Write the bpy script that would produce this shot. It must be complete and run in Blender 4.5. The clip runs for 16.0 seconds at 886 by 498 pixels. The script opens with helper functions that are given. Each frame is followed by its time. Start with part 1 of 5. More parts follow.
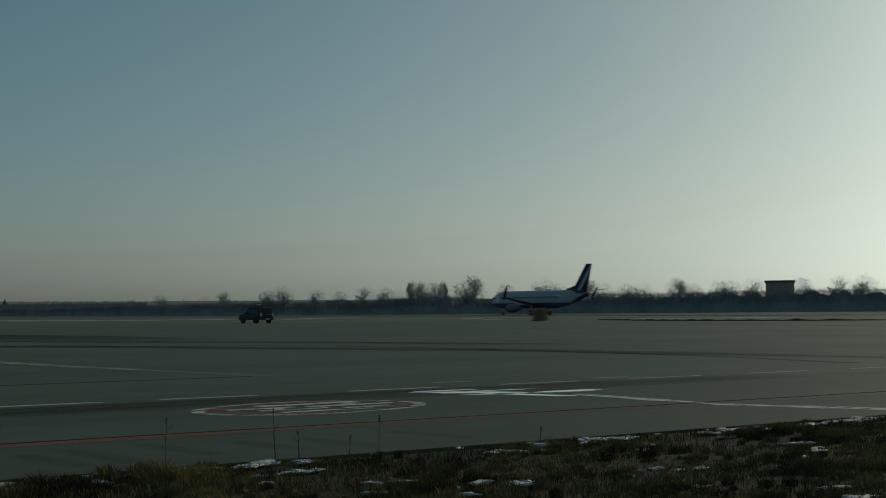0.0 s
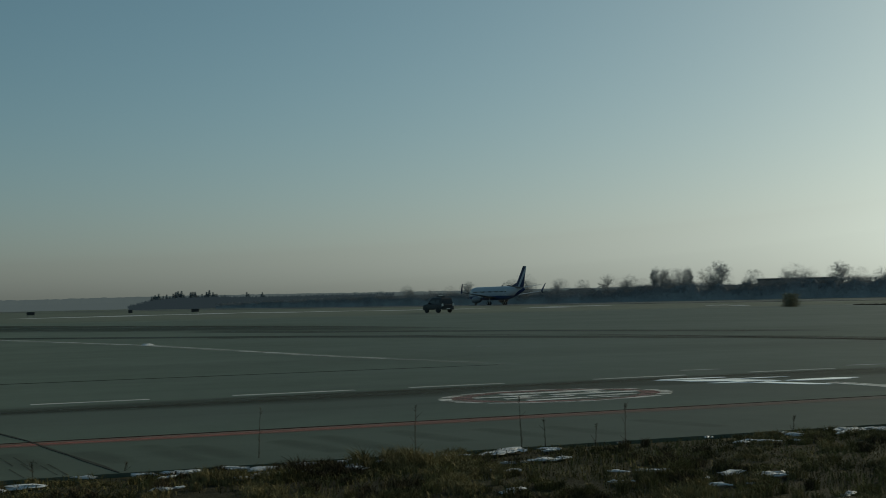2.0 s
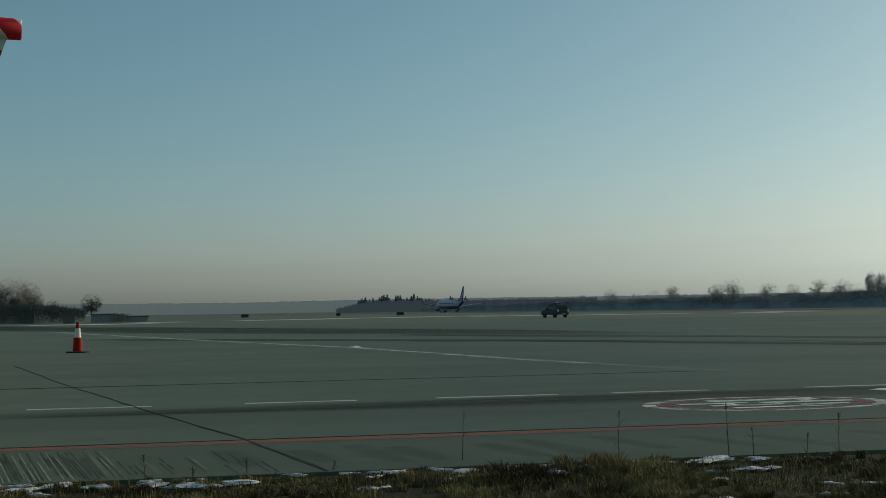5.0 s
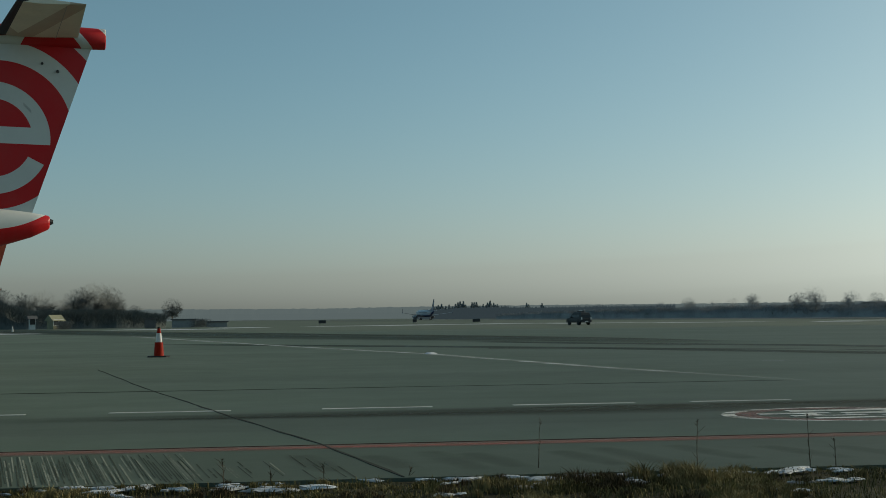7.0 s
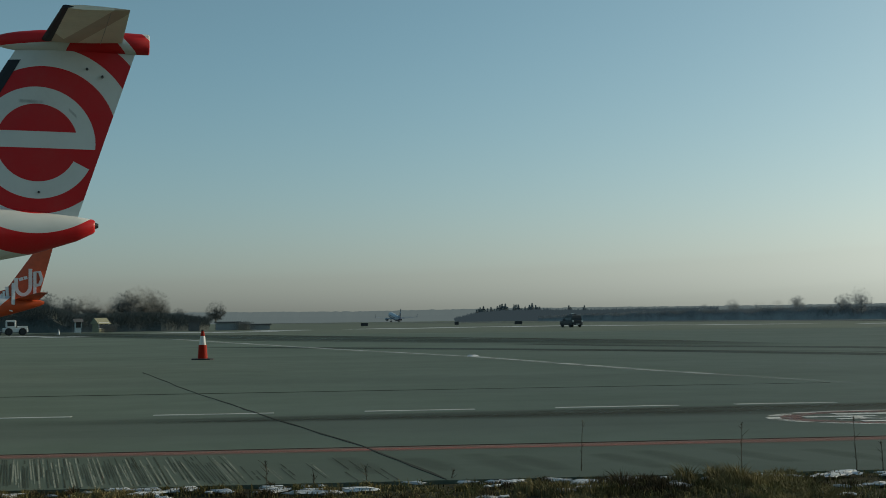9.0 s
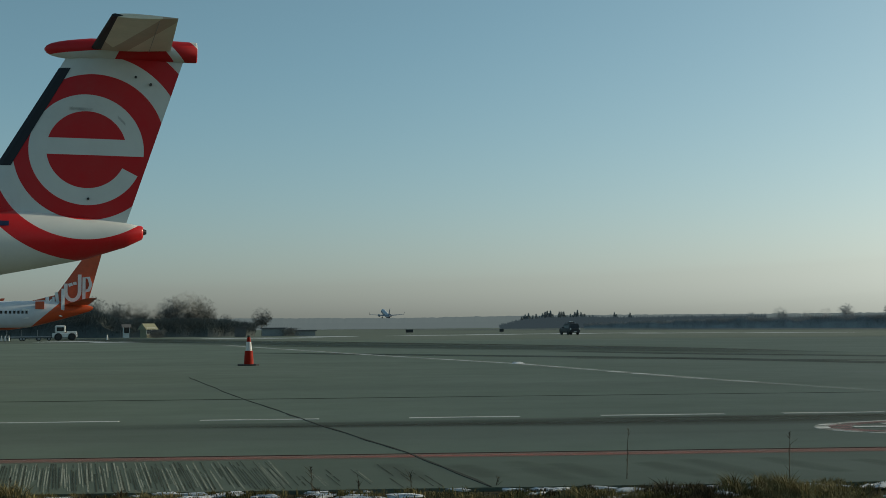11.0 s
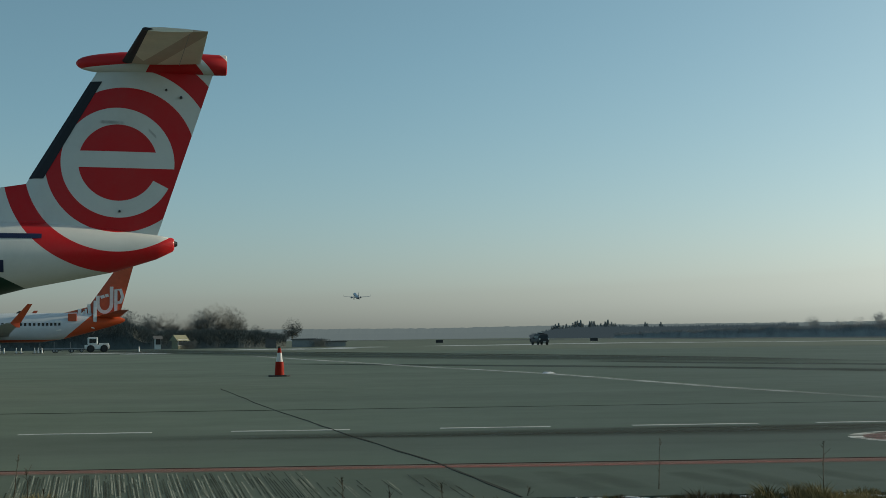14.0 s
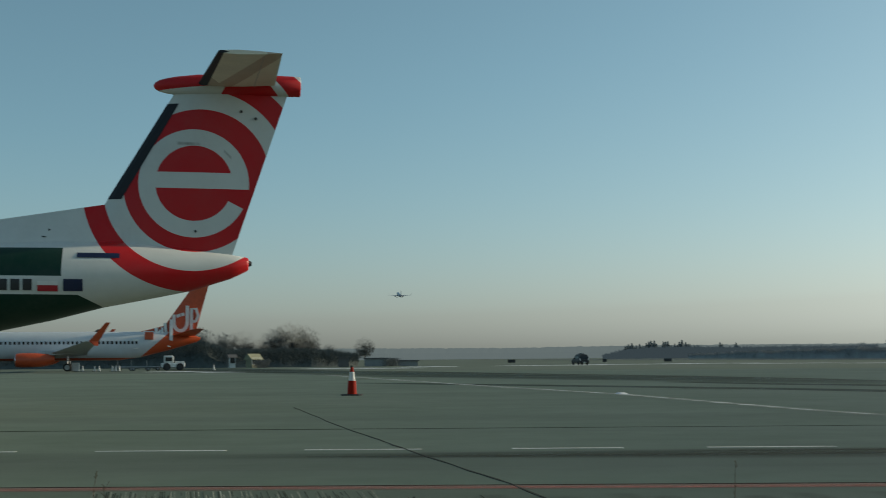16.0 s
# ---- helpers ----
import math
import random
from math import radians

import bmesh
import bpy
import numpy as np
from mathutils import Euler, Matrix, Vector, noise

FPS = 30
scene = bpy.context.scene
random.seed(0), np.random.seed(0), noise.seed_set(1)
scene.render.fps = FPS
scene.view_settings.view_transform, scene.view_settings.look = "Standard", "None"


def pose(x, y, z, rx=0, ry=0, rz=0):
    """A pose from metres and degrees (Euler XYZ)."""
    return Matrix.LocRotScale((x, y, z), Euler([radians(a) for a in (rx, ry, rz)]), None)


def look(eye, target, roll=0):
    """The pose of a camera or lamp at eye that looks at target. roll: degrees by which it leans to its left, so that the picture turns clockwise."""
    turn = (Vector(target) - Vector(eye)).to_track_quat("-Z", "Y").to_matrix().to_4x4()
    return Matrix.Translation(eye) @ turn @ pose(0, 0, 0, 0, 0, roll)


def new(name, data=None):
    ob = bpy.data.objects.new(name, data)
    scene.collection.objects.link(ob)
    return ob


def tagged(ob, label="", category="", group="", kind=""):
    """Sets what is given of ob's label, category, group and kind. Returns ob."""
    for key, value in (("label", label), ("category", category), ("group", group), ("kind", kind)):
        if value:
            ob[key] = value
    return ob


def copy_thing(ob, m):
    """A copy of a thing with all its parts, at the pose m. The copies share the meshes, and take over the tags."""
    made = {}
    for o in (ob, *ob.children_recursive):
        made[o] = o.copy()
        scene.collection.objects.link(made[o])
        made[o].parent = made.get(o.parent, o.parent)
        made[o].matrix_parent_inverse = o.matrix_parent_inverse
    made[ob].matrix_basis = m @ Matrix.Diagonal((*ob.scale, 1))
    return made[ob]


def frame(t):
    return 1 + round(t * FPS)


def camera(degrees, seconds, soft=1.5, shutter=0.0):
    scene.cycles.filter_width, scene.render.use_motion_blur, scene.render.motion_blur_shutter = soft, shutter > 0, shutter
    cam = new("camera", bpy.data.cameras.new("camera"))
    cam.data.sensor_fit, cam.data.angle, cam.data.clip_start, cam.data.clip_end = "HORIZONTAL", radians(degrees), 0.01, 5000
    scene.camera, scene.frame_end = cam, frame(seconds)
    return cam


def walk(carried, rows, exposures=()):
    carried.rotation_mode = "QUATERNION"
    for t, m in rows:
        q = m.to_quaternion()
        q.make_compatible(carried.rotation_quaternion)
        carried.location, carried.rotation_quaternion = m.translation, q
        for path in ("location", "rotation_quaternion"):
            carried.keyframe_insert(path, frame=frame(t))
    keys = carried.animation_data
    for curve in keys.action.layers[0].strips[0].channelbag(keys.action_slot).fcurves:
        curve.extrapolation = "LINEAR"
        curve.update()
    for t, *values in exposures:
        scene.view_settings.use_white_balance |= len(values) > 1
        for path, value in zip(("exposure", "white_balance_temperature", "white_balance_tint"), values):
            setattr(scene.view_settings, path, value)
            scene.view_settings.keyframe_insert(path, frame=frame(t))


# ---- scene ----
cam = camera(38.9, 16.0, soft=0.85, shutter=0.35)
EYE = 1.35
PATH = [
    (0.0, pose(0, 0, EYE, 92.779, 0.473, -4.312)),
    (0.5, pose(0, 0, EYE, 92.360, 0.947, -2.903)),
    (1.0, pose(0, 0, EYE, 92.190, 1.052, 0.882)),
    (1.5, pose(0, 0, EYE, 92.654, 1.104, 3.602)),
    (2.0, pose(0, 0, EYE, 92.404, 1.212, 6.747)),
    (2.5, pose(0, 0, EYE, 92.279, 1.048, 8.438)),
    (3.0, pose(0, 0, EYE, 91.924, 1.103, 10.688)),
    (3.5, pose(0, 0, EYE, 92.187, 1.240, 12.427)),
    (4.0, pose(0, 0, EYE, 92.293, 0.856, 13.869)),
    (4.5, pose(0, 0, EYE, 92.622, 0.762, 14.932)),
    (5.0, pose(0, 0, EYE, 92.763, 0.926, 15.966)),
    (7.5, pose(0, 0, EYE, 93.087, 0.584, 19.662)),
    (8.0, pose(0, 0, EYE, 92.953, 0.639, 19.544)),
    (8.5, pose(0, 0, EYE, 93.136, 0.777, 20.199)),
    (9.0, pose(0, 0, EYE, 93.251, 0.726, 21.350)),
    (11.5, pose(0, 0, EYE, 93.608, 0.527, 23.546)),
    (12.0, pose(0, 0, EYE, 93.615, 0.588, 23.714)),
    (12.5, pose(0, 0, EYE, 93.669, 0.645, 23.992)),
    (13.0, pose(0, 0, EYE, 93.800, 0.688, 24.426)),
    (13.5, pose(0, 0, EYE, 93.974, 0.607, 24.754)),
    (14.0, pose(0, 0, EYE, 94.062, 0.747, 24.766)),
    (14.5, pose(0, 0, EYE, 94.123, 0.673, 24.980)),
    (15.0, pose(0, 0, EYE, 94.226, 0.715, 25.576)),
    (15.5, pose(0, 0, EYE, 94.380, 0.570, 25.723)),
    (16.0, pose(0, 0, EYE, 94.990, 0.498, 28.044)),
]
EXPOSURES = ((0.0, -1.08, 6800, -6), (1.5, -0.76, 6800, -5), (5.0, -0.18, 6800, -3), (9.0, 0.04, 6850, -1), (12.5, 0.16, 6850, 0), (16.0, 0.24, 6850, 0))
walk(cam, PATH, EXPOSURES)

# ---- light ----
SUN_AZ, SUN_EL = -42.5, 20.0      # degrees left of +y, and above the horizon
world = bpy.data.worlds.new("sky")
scene.world = world
world.use_nodes = True
_nt = world.node_tree
_sky = _nt.nodes.new("ShaderNodeTexSky")
_sky.sky_type = "NISHITA"
_sky.sun_disc = False
_sky.sun_elevation = radians(SUN_EL)
_sky.sun_rotation = radians(-SUN_AZ)
_sky.altitude = 100
_sky.air_density = 0.8
_sky.dust_density = 1.45
_sky.ozone_density = 4.0
_bg = _nt.nodes["Background"]
_bg.inputs["Strength"].default_value = 0.1
_haze = _nt.nodes.new("ShaderNodeHueSaturation")
_haze.inputs["Hue"].default_value = 0.473
_haze.inputs["Saturation"].default_value = 0.87
_nt.links.new(_sky.outputs[0], _haze.inputs["Color"])
# winter haze: where the clear sky would turn from blue to orange it turns grey
_sep = _nt.nodes.new("ShaderNodeSeparateColor")
_nt.links.new(_haze.outputs[0], _sep.inputs[0])
_ratio = _nt.nodes.new("ShaderNodeMath")
_ratio.operation = "DIVIDE"
_nt.links.new(_sep.outputs[0], _ratio.inputs[0])
_nt.links.new(_sep.outputs[2], _ratio.inputs[1])
_veil = _nt.nodes.new("ShaderNodeMapRange")
_veil.inputs[1].default_value, _veil.inputs[2].default_value = 0.42, 1.0
_veil.inputs[3].default_value, _veil.inputs[4].default_value = 0.0, 0.88
_nt.links.new(_ratio.outputs[0], _veil.inputs[0])
_grey = _nt.nodes.new("ShaderNodeMix")
_grey.data_type, _grey.blend_type = "RGBA", "MULTIPLY"
_grey.inputs[0].default_value = 1.0
_grey.inputs[7].default_value = (0.952, 1.0, 0.995, 1)
_nt.links.new(_sep.outputs[1], _grey.inputs[6])
_mix = _nt.nodes.new("ShaderNodeMix")
_mix.data_type = "RGBA"
_nt.links.new(_veil.outputs[0], _mix.inputs[0])
_nt.links.new(_haze.outputs[0], _mix.inputs[6])
_nt.links.new(_grey.outputs[2], _mix.inputs[7])
_nt.links.new(_mix.outputs[2], _bg.inputs[0])
sun = new("sun", bpy.data.lights.new("sun", "SUN"))
sun.data.energy, sun.data.angle, sun.data.color = 2.7, radians(0.6), (1.0, 0.86, 0.68)
_s = Vector((-math.sin(radians(SUN_AZ)) * math.cos(radians(SUN_EL)), math.cos(radians(SUN_AZ)) * math.cos(radians(SUN_EL)), math.sin(radians(SUN_EL))))
sun.matrix_world = look(_s * 50, (0, 0, 0))


# ---- materials ----
def node(nt, kind, **sockets):
    n = nt.nodes.new("ShaderNode" + kind)
    for k, v in sockets.items():
        n.inputs[k.replace("_", " ")].default_value = v
    return n


def calc(nt, op, a, b=0.0):
    n = nt.nodes.new("ShaderNodeMath")
    n.operation = op
    for i, v in enumerate((a, b)):
        if isinstance(v, (int, float)):
            n.inputs[i].default_value = v
        else:
            nt.links.new(v, n.inputs[i])
    return n.outputs[0]


def blend(nt, fac, a, b, mode="MIX"):
    n = nt.nodes.new("ShaderNodeMix")
    n.data_type, n.blend_type = "RGBA", mode
    for sock, v in ((n.inputs[0], fac), (n.inputs[6], a), (n.inputs[7], b)):
        if isinstance(v, (int, float)):
            sock.default_value = v
        elif isinstance(v, tuple):
            sock.default_value = (*v[:3], 1)
        else:
            nt.links.new(v, sock)
    return n.outputs[2]


def fresh(name):
    m = bpy.data.materials.new(name)
    m.use_nodes = True
    nt = m.node_tree
    return m, nt, nt.nodes["Principled BSDF"]


def coords(nt):
    tc = nt.nodes.new("ShaderNodeTexCoord")
    return tc.outputs["Object"]


def noise_at(nt, vec, scale, detail=4.0, rough=0.6):
    n = node(nt, "TexNoise", Scale=scale, Detail=detail, Roughness=rough)
    nt.links.new(vec, n.inputs["Vector"])
    return n.outputs["Fac"]


def ramp(nt, fac, lo, hi):
    n = nt.nodes.new("ShaderNodeMapRange")
    n.inputs[1].default_value, n.inputs[2].default_value = lo, hi
    nt.links.new(fac, n.inputs[0])
    return n.outputs[0]


def surface(name, dark, light, rough=0.7, big=0.5, fine=12.0, metal=0.0, bump=0.2, dist=0.01, spread=0.0, island=False, spec=0.5):
    """Two colours mixed by noise at two scales, with fine relief; spread varies the value object by object."""
    m, nt, p = fresh(name)
    v = coords(nt)
    a = noise_at(nt, v, big, 5)
    b = noise_at(nt, v, fine, 6, 0.7)
    mix = ramp(nt, calc(nt, "ADD", calc(nt, "MULTIPLY", a, 0.6), calc(nt, "MULTIPLY", b, 0.4)), 0.35, 0.65)
    col = blend(nt, mix, dark, light)
    if spread:
        if island:
            rnd = nt.nodes.new("ShaderNodeNewGeometry").outputs["Random Per Island"]
        else:
            rnd = nt.nodes.new("ShaderNodeObjectInfo").outputs["Random"]
        hsv = nt.nodes.new("ShaderNodeHueSaturation")
        nt.links.new(ramp_to(nt, rnd, 1 - spread, 1 + spread), hsv.inputs["Value"])
        nt.links.new(col, hsv.inputs["Color"])
        col = hsv.outputs[0]
    nt.links.new(col, p.inputs["Base Color"])
    nt.links.new(ramp_to(nt, b, max(0.02, rough - 0.12), min(1, rough + 0.12)), p.inputs["Roughness"])
    p.inputs["Metallic"].default_value = metal
    p.inputs["Specular IOR Level"].default_value = spec
    if bump:
        n = node(nt, "Bump", Strength=bump, Distance=dist)
        nt.links.new(b, n.inputs["Height"])
        nt.links.new(n.outputs[0], p.inputs["Normal"])
    return m


def ramp_to(nt, fac, lo, hi):
    n = nt.nodes.new("ShaderNodeMapRange")
    n.inputs[3].default_value, n.inputs[4].default_value = lo, hi
    nt.links.new(fac, n.inputs[0])
    return n.outputs[0]


def livery(name, base, zones=(), rough=0.32, dirt=0.12):
    """Aircraft paint: base colour, then zones (colour, half-spaces (a, b, c, d) with a*x + b*y + c*z + d > 0)."""
    m, nt, p = fresh(name)
    v = coords(nt)
    sep = nt.nodes.new("ShaderNodeSeparateXYZ")
    nt.links.new(v, sep.inputs[0])
    x, y, z = sep.outputs
    col = base
    for colour, planes in zones:
        fac = None
        for a, b, c, d in planes:
            s = calc(nt, "ADD", calc(nt, "MULTIPLY", x, a), calc(nt, "ADD", calc(nt, "MULTIPLY", y, b), calc(nt, "ADD", calc(nt, "MULTIPLY", z, c), d)))
            g = calc(nt, "GREATER_THAN", s, 0.0)
            fac = g if fac is None else calc(nt, "MULTIPLY", fac, g)
        col = blend(nt, fac, col, colour)
    finish_paint(nt, p, v, col, rough, dirt)
    return m


def finish_paint(nt, p, v, col, rough, dirt):
    a = ramp(nt, noise_at(nt, v, 0.8, 5), 0.35, 0.75)
    b = noise_at(nt, v, 9.0, 5, 0.7)
    grime = calc(nt, "MULTIPLY", calc(nt, "MULTIPLY", a, b), dirt * 2)
    col = blend(nt, grime, col, (0.16, 0.15, 0.13))
    nt.links.new(col, p.inputs["Base Color"])
    nt.links.new(ramp_to(nt, b, rough - 0.08, rough + 0.12), p.inputs["Roughness"])
    p.inputs["Coat Weight"].default_value = 0.05
    p.inputs["Specular IOR Level"].default_value = 0.2
    p.inputs["Coat Roughness"].default_value = 0.15


def roundel(name):
    """Red fin with white concentric rings round an open ring with a crossbar; white body in front."""
    m, nt, p = fresh(name)
    v = coords(nt)
    sep = nt.nodes.new("ShaderNodeSeparateXYZ")
    nt.links.new(v, sep.inputs[0])
    x, y, z = sep.outputs
    red, white = (0.54, 0.011, 0.016), (0.66, 0.67, 0.645)
    dx = calc(nt, "SUBTRACT", 1.86, x)          # aft of the mark's middle
    gt, lt, mul, mx = "GREATER_THAN", "LESS_THAN", "MULTIPLY", "MAXIMUM"

    def radius(xc, zc, lean):
        """Distance from a centre; the rings lean aft with height."""
        da, dz = calc(nt, "SUBTRACT", calc(nt, "SUBTRACT", xc + lean * 4.3, calc(nt, mul, z, lean)), x), calc(nt, "SUBTRACT", z, zc)
        return calc(nt, "SQRT", calc(nt, "ADD", calc(nt, mul, da, da), calc(nt, mul, dz, dz))), dz
    r1, d1 = radius(1.86, 5.72, 0.0)
    r2, d2 = radius(1.86, 5.79, 0.05)
    ring = calc(nt, mul, calc(nt, gt, r1, 0.935), calc(nt, lt, r1, 1.345))
    gap = calc(nt, mul, calc(nt, gt, dx, 0.0), calc(nt, mul, calc(nt, lt, d1, 0.0), calc(nt, gt, calc(nt, "ADD", d1, calc(nt, mul, dx, 0.51)), 0.0)))
    ring = calc(nt, mul, ring, calc(nt, "SUBTRACT", 1.0, gap))
    bar = calc(nt, mul, calc(nt, mul, calc(nt, gt, d1, -0.13), calc(nt, lt, d1, 0.27)), calc(nt, lt, r1, 1.345))
    mark = calc(nt, mx, ring, bar)
    band = calc(nt, mul, calc(nt, gt, r2, 1.78), calc(nt, lt, r2, 2.27))
    outer = calc(nt, mul, calc(nt, gt, r2, 2.76), calc(nt, mx, calc(nt, lt, dx, 0.0), calc(nt, lt, r2, 3.02)))
    fac = calc(nt, mx, mark, calc(nt, mx, band, outer))
    col = blend(nt, fac, red, white)
    # dark green cheat bands on the rear cabin
    green = (0.004, 0.034, 0.022)
    up = calc(nt, mul, calc(nt, gt, x, 4.88), calc(nt, mul, calc(nt, gt, z, 3.35), calc(nt, lt, z, 4.04)))
    low = calc(nt, mul, calc(nt, lt, z, 2.92), calc(nt, gt, calc(nt, "SUBTRACT", x, calc(nt, mul, z, 2.0)), -1.32))
    col = blend(nt, calc(nt, mx, up, low), col, green)
    finish_paint(nt, p, v, col, 0.3, 0.14)
    return m


def concrete(name, dark, light, tar=(0.05, 0.05, 0.048), lanes=()):
    """Worn apron concrete: broad stains, tyre-dark streaks along the lane, fine aggregate."""
    m, nt, p = fresh(name)
    v = coords(nt)
    big = noise_at(nt, v, 0.09, 5, 0.6)
    mid = noise_at(nt, v, 0.9, 6, 0.65)
    fine = noise_at(nt, v, 45.0, 4, 0.8)
    mp = nt.nodes.new("ShaderNodeMapping")
    mp.inputs["Scale"].default_value = (0.04, 0.4, 1)
    nt.links.new(v, mp.inputs[0])
    streak = noise_at(nt, mp.outputs[0], 1.0, 5, 0.6)
    t = calc(nt, "ADD", calc(nt, "MULTIPLY", big, 0.5), calc(nt, "ADD", calc(nt, "MULTIPLY", mid, 0.26), calc(nt, "MULTIPLY", streak, 0.24)))
    col = blend(nt, ramp(nt, t, 0.36, 0.64), dark, light)
    col = blend(nt, calc(nt, "MULTIPLY", ramp(nt, streak, 0.56, 0.78), 0.3), col, tar)
    # wheel lanes: (from, to, soft edge, strength) across the lane
    sep = nt.nodes.new("ShaderNodeSeparateXYZ")
    nt.links.new(v, sep.inputs[0])
    for v0, v1, edge, power in lanes:
        f = calc(nt, "MULTIPLY", ramp(nt, sep.outputs[1], v0, v0 + edge), calc(nt, "SUBTRACT", 1.0, ramp(nt, sep.outputs[1], v1 - edge, v1)))
        f = calc(nt, "MULTIPLY", calc(nt, "MULTIPLY", f, power), ramp(nt, calc(nt, "ADD", calc(nt, "MULTIPLY", streak, 0.6), calc(nt, "MULTIPLY", big, 0.4)), 0.25, 0.6))
        col = blend(nt, f, col, tar)
    col = blend(nt, 0.25, col, blend(nt, fine, (0.08, 0.08, 0.08), (0.5, 0.5, 0.48)), "OVERLAY")
    nt.links.new(col, p.inputs["Base Color"])
    nt.links.new(ramp_to(nt, t, 0.95, 0.7), p.inputs["Roughness"])
    p.inputs["Specular IOR Level"].default_value = 0.12
    p.inputs["Diffuse Roughness"].default_value = 1.0
    n = node(nt, "Bump", Strength=0.35, Distance=0.006)
    nt.links.new(calc(nt, "ADD", fine, mid), n.inputs["Height"])
    nt.links.new(n.outputs[0], p.inputs["Normal"])
    return m


def flaked(name, colour, along, across, cut, soft=0.12, film=1.0):
    """A thin worn film, patchy and drawn out along the lane; between the flakes the ground shows through."""
    m, nt, p = fresh(name)
    v = coords(nt)
    mp = nt.nodes.new("ShaderNodeMapping")
    mp.inputs["Scale"].default_value = (along, across, 1)
    nt.links.new(v, mp.inputs[0])
    a = noise_at(nt, mp.outputs[0], 1.0, 6, 0.65)
    b = noise_at(nt, v, 20.0, 4, 0.7)
    f = ramp(nt, calc(nt, "ADD", calc(nt, "MULTIPLY", a, 0.8), calc(nt, "MULTIPLY", b, 0.2)), cut - soft, cut + soft)
    nt.links.new(calc(nt, "MULTIPLY", f, film), p.inputs["Alpha"])
    nt.links.new(blend(nt, b, tuple(c * 0.8 for c in colour), tuple(c * 1.15 for c in colour)), p.inputs["Base Color"])
    p.inputs["Roughness"].default_value = 0.9
    p.inputs["Specular IOR Level"].default_value = 0.1
    return m


def film(name, colour, along, across, cut, soft, power):
    """A stain that fades towards both edges and both ends of its ribbon, and breaks up along it."""
    m, nt, p = fresh(name)
    v = coords(nt)
    tc = nt.nodes.new("ShaderNodeTexCoord")
    sep = nt.nodes.new("ShaderNodeSeparateXYZ")
    nt.links.new(tc.outputs["UV"], sep.inputs[0])

    def hump(c, sharp):
        return ramp(nt, calc(nt, "MULTIPLY", calc(nt, "MULTIPLY", c, calc(nt, "SUBTRACT", 1.0, c)), 4.0 * sharp), 0.0, 1.0)
    mp = nt.nodes.new("ShaderNodeMapping")
    mp.inputs["Scale"].default_value = (along, across, 1)
    nt.links.new(v, mp.inputs[0])
    a = noise_at(nt, mp.outputs[0], 1.0, 6, 0.65)
    b = noise_at(nt, v, 6.0, 4, 0.7)
    f = ramp(nt, calc(nt, "ADD", calc(nt, "MULTIPLY", a, 0.8), calc(nt, "MULTIPLY", b, 0.2)), cut - soft, cut + soft)
    f = calc(nt, "MULTIPLY", calc(nt, "MULTIPLY", f, power), calc(nt, "MULTIPLY", hump(sep.outputs[1], 1.05), hump(sep.outputs[0], 2.5)))
    nt.links.new(f, p.inputs["Alpha"])
    p.inputs["Base Color"].default_value = (*colour, 1)
    nt.links.new(blend(nt, b, tuple(c * 0.8 for c in colour), tuple(c * 1.2 for c in colour)), p.inputs["Base Color"])
    p.inputs["Roughness"].default_value = 0.9
    p.inputs["Specular IOR Level"].default_value = 0.1
    return m


def plain(name, colour, rough=0.5, metal=0.0):
    d = tuple(c * 0.85 for c in colour)
    return surface(name, d, tuple(min(1, c * 1.12) for c in colour), rough, 1.5, 25.0, metal, 0.08, 0.003)


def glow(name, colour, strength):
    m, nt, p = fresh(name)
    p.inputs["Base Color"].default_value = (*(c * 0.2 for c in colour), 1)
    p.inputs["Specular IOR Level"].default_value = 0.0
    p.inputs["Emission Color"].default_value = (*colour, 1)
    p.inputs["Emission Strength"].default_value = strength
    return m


M = {}
M["apron"] = concrete("apron_concrete", (0.136, 0.167, 0.123), (0.21, 0.244, 0.189), lanes=((13.7, 19.4, 2.2, 0.34), (16.6, 18.8, 0.9, 0.25), (27, 31, 1.5, 0.2)))
M["strip"] = concrete("verge_concrete", (0.106, 0.13, 0.095), (0.185, 0.21, 0.158))
M["asphalt"] = concrete("runway_asphalt", (0.10, 0.105, 0.10), (0.17, 0.175, 0.165))
M["tar"] = surface("tar_seal", (0.02, 0.021, 0.017), (0.05, 0.052, 0.042), 0.85, 1.0, 20, spec=0.1)
M["tyre_soft"] = film("thin_rubber_deposit", (0.045, 0.055, 0.047), 0.06, 0.5, 0.45, 0.2, 0.66)
M["tyre_wide"] = film("broad_rubber_deposit", (0.034, 0.054, 0.05), 0.02, 0.16, 0.42, 0.16, 0.95)
M["soot"] = film("soot", (0.05, 0.05, 0.048), 3.0, 8.0, 0.42, 0.2, 0.4)
M["sweep"] = film("brushed_concrete", (0.06, 0.072, 0.06), 1.2, 0.5, 0.45, 0.25, 0.3)
M["scrape"] = flaked("scraped_concrete", (0.05, 0.058, 0.044), 2.0, 0.8, 0.42, 0.2, 0.9)
M["scrape_pale"] = flaked("scoured_concrete", (0.36, 0.37, 0.3), 2.0, 0.8, 0.43, 0.2, 0.85)
M["field"] = surface("winter_field", (0.092, 0.114, 0.092), (0.142, 0.168, 0.137), 0.95, 0.02, 1.5, 0, 0.6, 0.1, spec=0.1)
M["soil"] = surface("verge_soil", (0.018, 0.016, 0.009), (0.055, 0.05, 0.025), 0.95, 0.8, 14, 0, 1.0, 0.03, spec=0.1)
M["white_line"] = flaked("white_road_paint", (0.56, 0.56, 0.54), 1.0, 9.0, 0.41, 0.1, 0.9)
